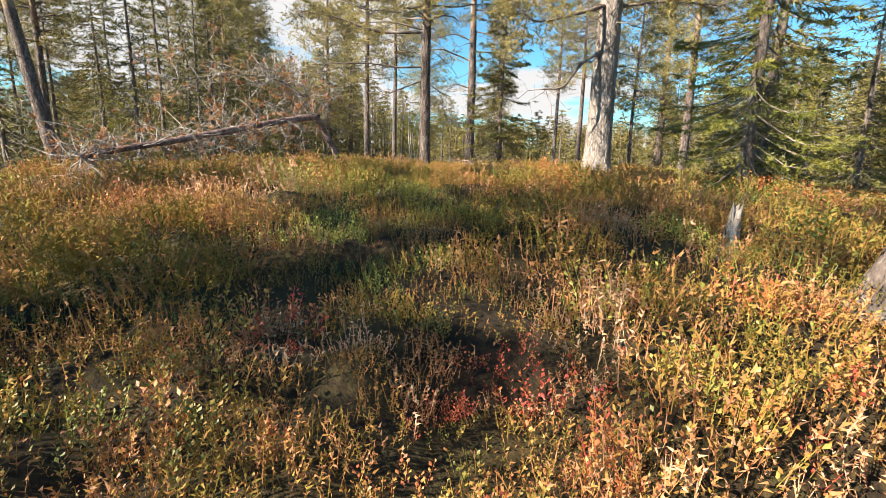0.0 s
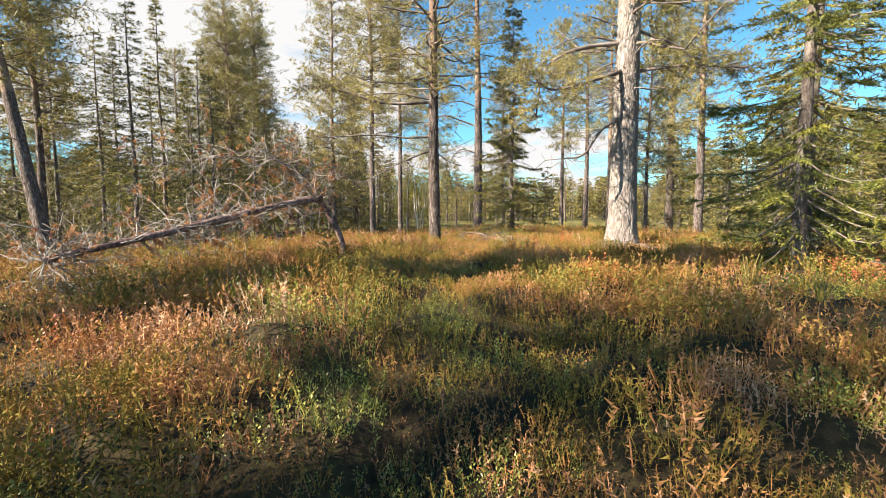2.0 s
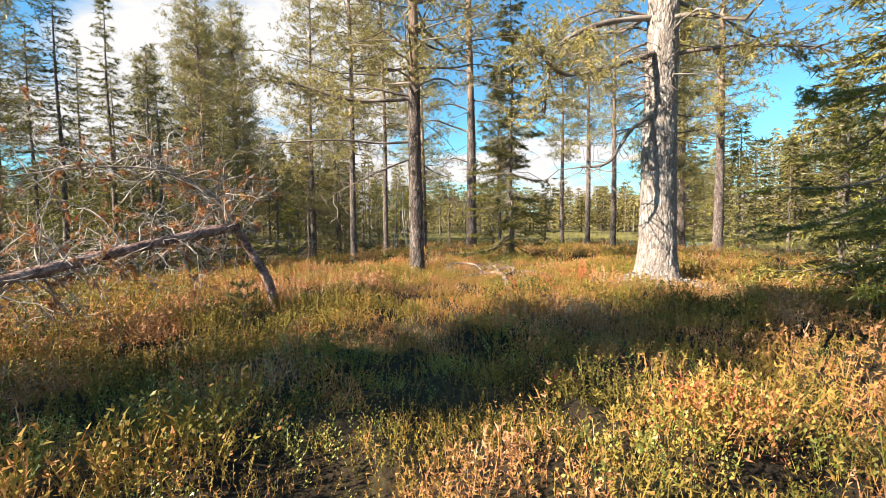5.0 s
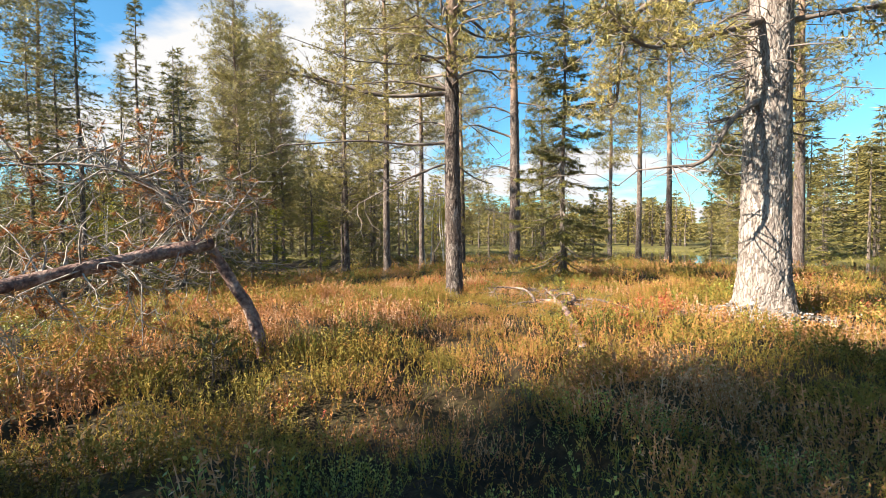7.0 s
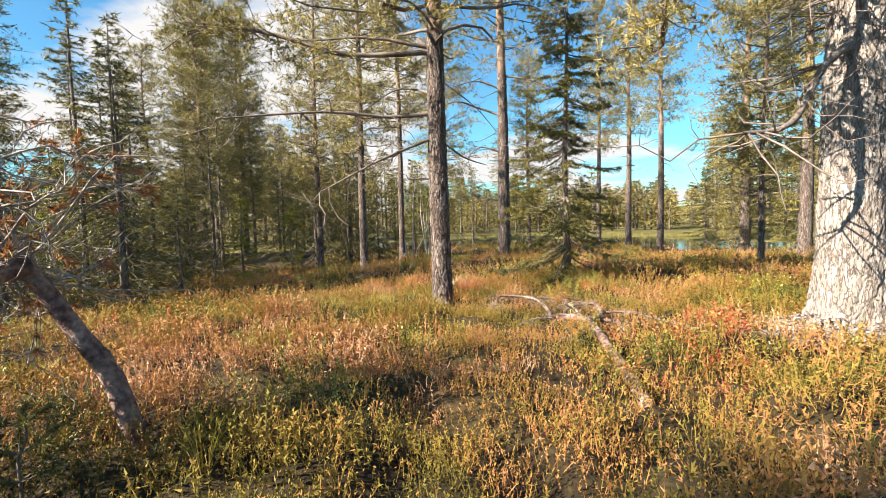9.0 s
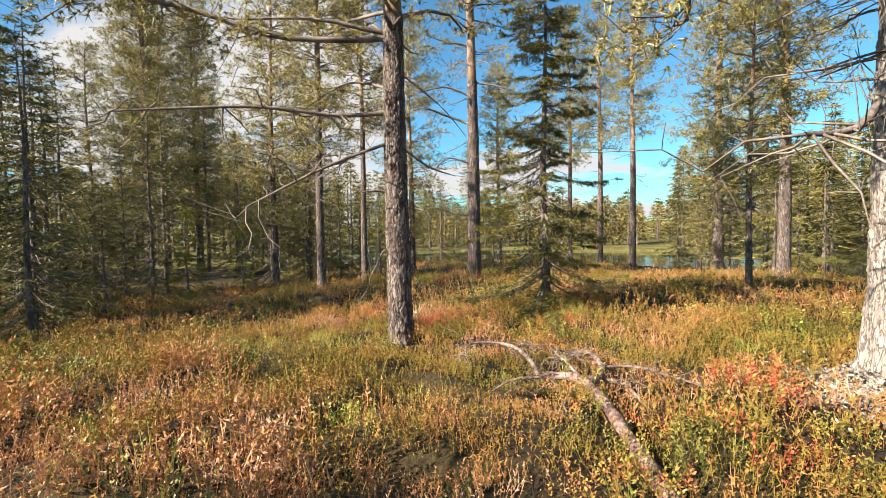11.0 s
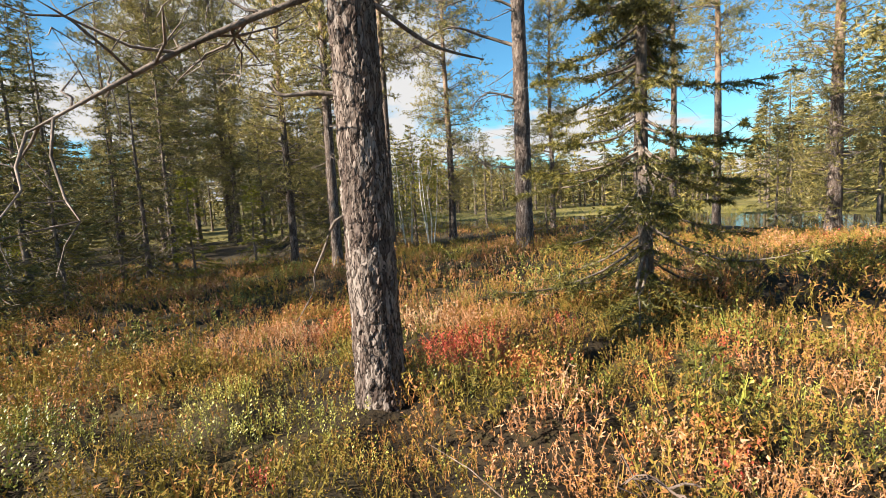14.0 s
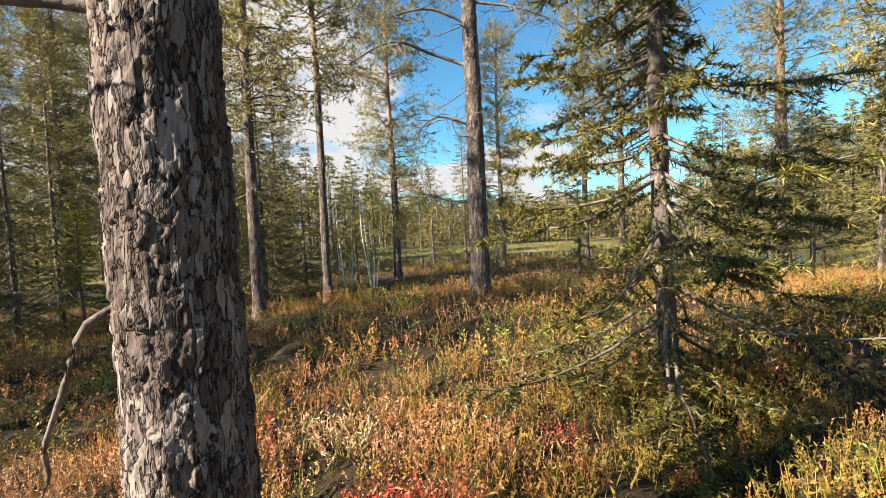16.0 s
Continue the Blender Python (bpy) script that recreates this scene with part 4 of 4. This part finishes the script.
def sapling(x, y, h, seed):
    t = thing("pine_sapling", x, y, gz(x, y), "tiny green pine sapling in the heather", "sapling")
    r = np.random.default_rng(seed)
    sp = bend((0, 0, -0.03), (0.05, 0, h), 0, 6, 0.04, r)
    g, nd = Geo().add(*tube(sp, np.linspace(0.012, 0.004, 6), 5)), Geo()
    for k in range(3):
        z = h * (0.4 + 0.25 * k)
        for q in range(5):
            a = q * 1.26 + k
            e = np.array([math.cos(a), math.sin(a), 0.45]) * h * (0.42 - 0.1 * k)
            p0 = np.array([0.02, 0, z])
            g.add(*tube(np.array([p0, p0 + e]), [0.005, 0.003], 3))
            nd.add(*tufts(p0 + e * np.linspace(0.4, 1, 5)[:, None], np.tile(e, (5, 1)), 26, 0.075, 0.005, r, 0.8))
    part("stem", g, M_TWIG, t)
    tagged(part("needles", nd, M_SPRUCE, t, "fresh green needles"), kind="stuff")


sapling(-2.4, 9.75, 0.55, 41)
sapling(1.45, 15.7, 0.45, 42)

# ---- undergrowth ----


def stem_ribbon(p, w):
    p = np.asarray(p)
    s = unit(np.cross(p[-1] - p[0], [0.3, 0.7, 0.2])) * w / 2
    v = np.concatenate([p - s, p + s])
    n = len(p)
    f = []
    for i in range(n - 1):
        f += [(i, i + 1, n + i), (i + 1, n + i + 1, n + i)]
    return v, f


def heather_plant(seed, shoots=22, side=9, k=1.0):
    """A cushion of heather: dense upright spikes, each a slim blade set with short sprigs."""
    r = np.random.default_rng(seed)
    g = Geo()
    for i in range(shoots):
        a, e = r.uniform(0, 6.28), r.uniform(0, 1) ** 0.55
        d = np.array([math.cos(a), math.sin(a), 0])
        h = (0.25 - 0.10 * e * e) * r.uniform(0.75, 1.2)
        tip = d * (0.20 * e + 0.02) + [0, 0, h] + r.normal(size=3) * 0.012
        ln = r.uniform(0.09, 0.17)
        up = unit(d * 0.35 * e + r.normal(size=3) * 0.16 + [0, 0, 1])
        foot = tip - up * ln
        s = unit(np.cross(up, r.normal(size=3))) * r.uniform(0.0014, 0.0022) * k
        m = foot + up * ln * r.uniform(0.4, 0.65)
        g.add([foot - s * 0.5, foot + s * 0.5, m + s, tip, m - s], [(0, 1, 2), (0, 2, 4), (4, 2, 3)])
        pos = foot + (tip - foot) * r.uniform(0.05, 0.97, (side, 1))
        g.add(*blades(pos, up * 0.75 + r.normal(size=(side, 3)) * 0.7, r.uniform(0.014, 0.028, side) * k, 0.0096 * k, r))
    return g


def leaf_plant(seed, stems=15, leaves=12, size=0.020, height=0.26, narrow=0.6):
    """A bushy dwarf shrub: a dome of upright leafy shoots with folded oval leaves."""
    r = np.random.default_rng(seed)
    g = Geo()
    for i in range(stems):
        a, e = r.uniform(0, 6.28), r.uniform(0, 1) ** 0.55
        d = np.array([math.cos(a), math.sin(a), 0])
        h = (height - 0.35 * height * e * e) * r.uniform(0.8, 1.15)
        tip = d * (0.19 * e + 0.02) + [0, 0, h]
        foot = tip - unit(d * 0.4 * e + [0, 0, 1]) * 0.12
        g.add(*stem_ribbon(np.array([foot, tip]), 0.002))
        for j in range(leaves):
            w = (j + r.uniform(0, 1)) / leaves
            o = j * 2.4 + r.uniform(-0.4, 0.4)
            out = np.array([math.cos(o), math.sin(o), 0])
            c = foot + (tip - foot) * w + out * 0.006
            t = unit(out * r.uniform(0.5, 0.9) + [0, 0, 0.8])
            s = unit(np.cross(t, [0.1, 0.2, 1.0]) + r.normal(size=3) * 0.3)
            nrm = np.cross(t, s)
            ln = size * r.uniform(0.7, 1.3)
            q = [c, c + t * ln * 0.55 + s * ln * narrow * 0.5 + nrm * ln * 0.1, c + t * ln, c + t * ln * 0.55 - s * ln * narrow * 0.5 + nrm * ln * 0.1]
            g.add(q, [(0, 1, 2), (0, 2, 3)])
    return g


def grass_plant(seed):
    r = np.random.default_rng(seed)
    g = Geo()
    for i in range(14):
        a = r.uniform(0, 6.28)
        d = np.array([math.cos(a), math.sin(a), 0])
        h = r.uniform(0.14, 0.32)
        p = np.array([d * 0.02, d * 0.05 + [0, 0, h * 0.6], d * r.uniform(0.06, 0.16) + [0, 0, h]])
        g.add(*stem_ribbon(p * 0.85, 0.004))
    return g


def scatter(name, templates, pts, scales, material, label, rng):
    out = Geo()
    which = rng.integers(0, len(templates), len(pts))
    for t, g in enumerate(templates):
        tv, tf = np.concatenate(g.v), np.concatenate(g.f)
        sel = which == t
        p, s = pts[sel], scales[sel]
        a = rng.uniform(0, 2 * np.pi, len(p))
        c, sn = np.cos(a), np.sin(a)
        x = tv[None, :, 0] * c[:, None] - tv[None, :, 1] * sn[:, None]
        y = tv[None, :, 0] * sn[:, None] + tv[None, :, 1] * c[:, None]
        z = np.repeat(tv[None, :, 2], len(p), 0)
        v = np.stack([x * 1.25, y * 1.25, z], -1) * s[:, None, None] + p[:, None]
        f = tf[None] + (np.arange(len(p)) * len(tv))[:, None, None]
        out.add(v, f)
    return tagged(part(name, out, material), label, "undergrowth", kind="stuff")


def wave(x, y, s, ph):
    """Soft patches, about -1 to 1."""
    return (np.sin(x * s + ph + 1.3 * np.sin(y * s * 0.8 + ph)) + np.sin(y * s * 1.1 - ph + 1.1 * np.sin(x * s * 0.7 + 2 * ph)) + 0.7 * np.sin((x + y) * s * 2.1 + ph * 3)) / 2.7


ur = np.random.default_rng(17)
X, Y, SC, FAR = [], [], [], []
for x0, x1, y0, y1, dens, sc, far_ in ((-3.2, 3.2, 0.4, 19, 17, 0.95, 2), (-2.6, 2.6, 0.0, 4.2, 18, 0.9, 0), (-3.2, 3.2, 0.0, 9, 27, 1.0, 0), (-3.2, 3.2, 9, 19.5, 24, 1.0, 0), (3.2, 5.4, 9, 17.5, 34, 1.0, 2), (-5, -3.2, 3, 18, 24, 1.0, 2), (-9, -5, 1.5, 20, 15, 1.15, 1), (-5, -3.2, 1.5, 20, 10, 1.15, 1), (5.4, 8, 1.5, 20, 15, 1.15, 1), (3.2, 5.4, 1.5, 20, 10, 1.15, 1),
                                       (-9, 9, 19.5, 30, 9, 1.15, 1), (-16, -9, 8, 34, 4, 1.3, 1), (8, 17, 6, 33, 6, 1.2, 1), (-9, 12, 30, 46, 3, 1.2, 1)):
    n = int((x1 - x0) * (y1 - y0) * dens)
    X.append(ur.uniform(x0, x1, n))
    Y.append(ur.uniform(y0, y1, n))
    SC.append(sc * ur.uniform(0.6, 1.3, n))
    FAR.append(np.full(n, far_))
X, Y, SC, FAR = np.concatenate(X), np.concatenate(Y), np.concatenate(SC), np.concatenate(FAR)
DOME, EDGE, CUSH = tussock(X, Y)
NEARNESS = 1 - soft(np.hypot(X, Y - 12), 18, 26)
SC = SC * (1 + NEARNESS * ((0.64 + 0.32 * EDGE + 0.20 * DOME) * (0.74 + 0.40 * CUSH) - 1)) * (1 + 0.16 * wave(X, Y, 7.5, 0.4))
SC = np.where((np.abs(X + 0.08) < 0.6) & (Y < 15), np.minimum(SC, 0.95) * 0.85, SC)
keep = (lake(X, Y) < 0.15) & (np.hypot(X + 0.67, Y - 15.83) > 0.24) & (np.hypot(X - 4.02, Y - 13.2) > 0.62) & (np.hypot(X - 3.25, (Y - 12.95) * 1.2) > 0.45)
X, Y, SC, FAR, CUSH = X[keep], Y[keep], SC[keep], FAR[keep], CUSH[keep]
PTS = np.stack([X, Y, ground(X, Y) - 0.02], 1)
berry = 0.8 * wave(X, Y, 1.1, 0.6) + 1.1 * (np.modf(CUSH * 17.3)[0] - 0.5) + 0.45 * np.exp(-((X - 0.3) ** 2 / 6 + (Y - 1.6) ** 2 / 2.2)) + ur.normal(size=len(X)) * 0.35
green = 0.8 * wave(X, Y, 1.3, 2.2) + 1.0 * (np.modf(CUSH * 41.7)[0] - 0.5) + 1.2 * np.exp(-((X + 0.7) ** 2 / 0.9 + (Y - 5.0) ** 2 / 0.8)) + 0.9 * np.exp(-((X + 2.2) ** 2 / 1.6 + (Y - 15.3) ** 2 / 1.4)) + 0.6 * np.exp(-((X - 3.2) ** 2 / 1.5 + (Y - 15.6) ** 2 / 1.2)) + ur.normal(size=len(X)) * 0.35
straw = wave(X, Y, 0.9, 4.1) + ur.normal(size=len(X)) * 0.4 - 0.4
kind_ = np.where(berry > 0.80, 1, np.where(green > 0.62, 2, np.where(straw > 0.7, 3, 0)))
kind_ = np.where((FAR == 2) & (ur.uniform(size=len(X)) < 0.75), 0, kind_)
NEAR_ = {0: [heather_plant(100 + i) for i in range(7)], 1: [leaf_plant(200 + i) for i in range(7)], 2: [leaf_plant(300 + i, 13, 11, 0.016, 0.24, 0.6) for i in range(5)], 3: [grass_plant(400 + i) for i in range(5)]}
FAR_ = {0: [heather_plant(500 + i, 13, 7, 1.45) for i in range(5)], 1: [leaf_plant(600 + i, 9, 8, 0.024) for i in range(5)], 2: [leaf_plant(700 + i, 10, 8, 0.024, 0.22, 0.6) for i in range(5)], 3: NEAR_[3]}
FILL_ = {0: [heather_plant(800 + i, 15, 7, 1.1) for i in range(5)], 1: [leaf_plant(900 + i, 8, 8, 0.017, 0.24) for i in range(4)], 2: [leaf_plant(950 + i, 9, 8, 0.015, 0.2) for i in range(4)], 3: NEAR_[3]}
for k, name, mat_, label in ((0, "heather", M_HEATHER, "brown autumn heather covering the hummocks"), (1, "bilberry_shrubs", M_BERRY, "bilberry with red, orange and yellow autumn leaves"),
                             (2, "crowberry_shrubs", M_GREEN, "green evergreen dwarf shrubs among the heather"), (3, "dry_grass", M_STRAW, "yellowing tufts of grass")):
    for far_, tmpl in ((0, NEAR_), (1, FAR_), (2, FILL_)):
        sel = (kind_ == k) & (FAR == far_)
        scatter(name, tmpl[k], PTS[sel], SC[sel], mat_, label, ur)

mr = np.random.default_rng(23)
mx_, my_ = mr.uniform(-8, 34, 2600), mr.uniform(30, 66, 2600)
nn_ = 0.81 * mx_ + 0.58 * my_
ok = (lake(mx_, my_) < 0.25) & (((nn_ > 33.0) & (nn_ < 34.5)) | ((nn_ > 42) & (nn_ < 50)) | ((my_ > 41) & (my_ < 62) & (mx_ < 16)))
mx_, my_ = mx_[ok], my_[ok]
scatter("marsh_grass", NEAR_[3][:3], np.stack([mx_, my_, ground(mx_, my_) - 0.03], 1), mr.uniform(0.8, 1.5, len(mx_)), M_STRAW, "pale yellow sedge along the lake shore", mr)
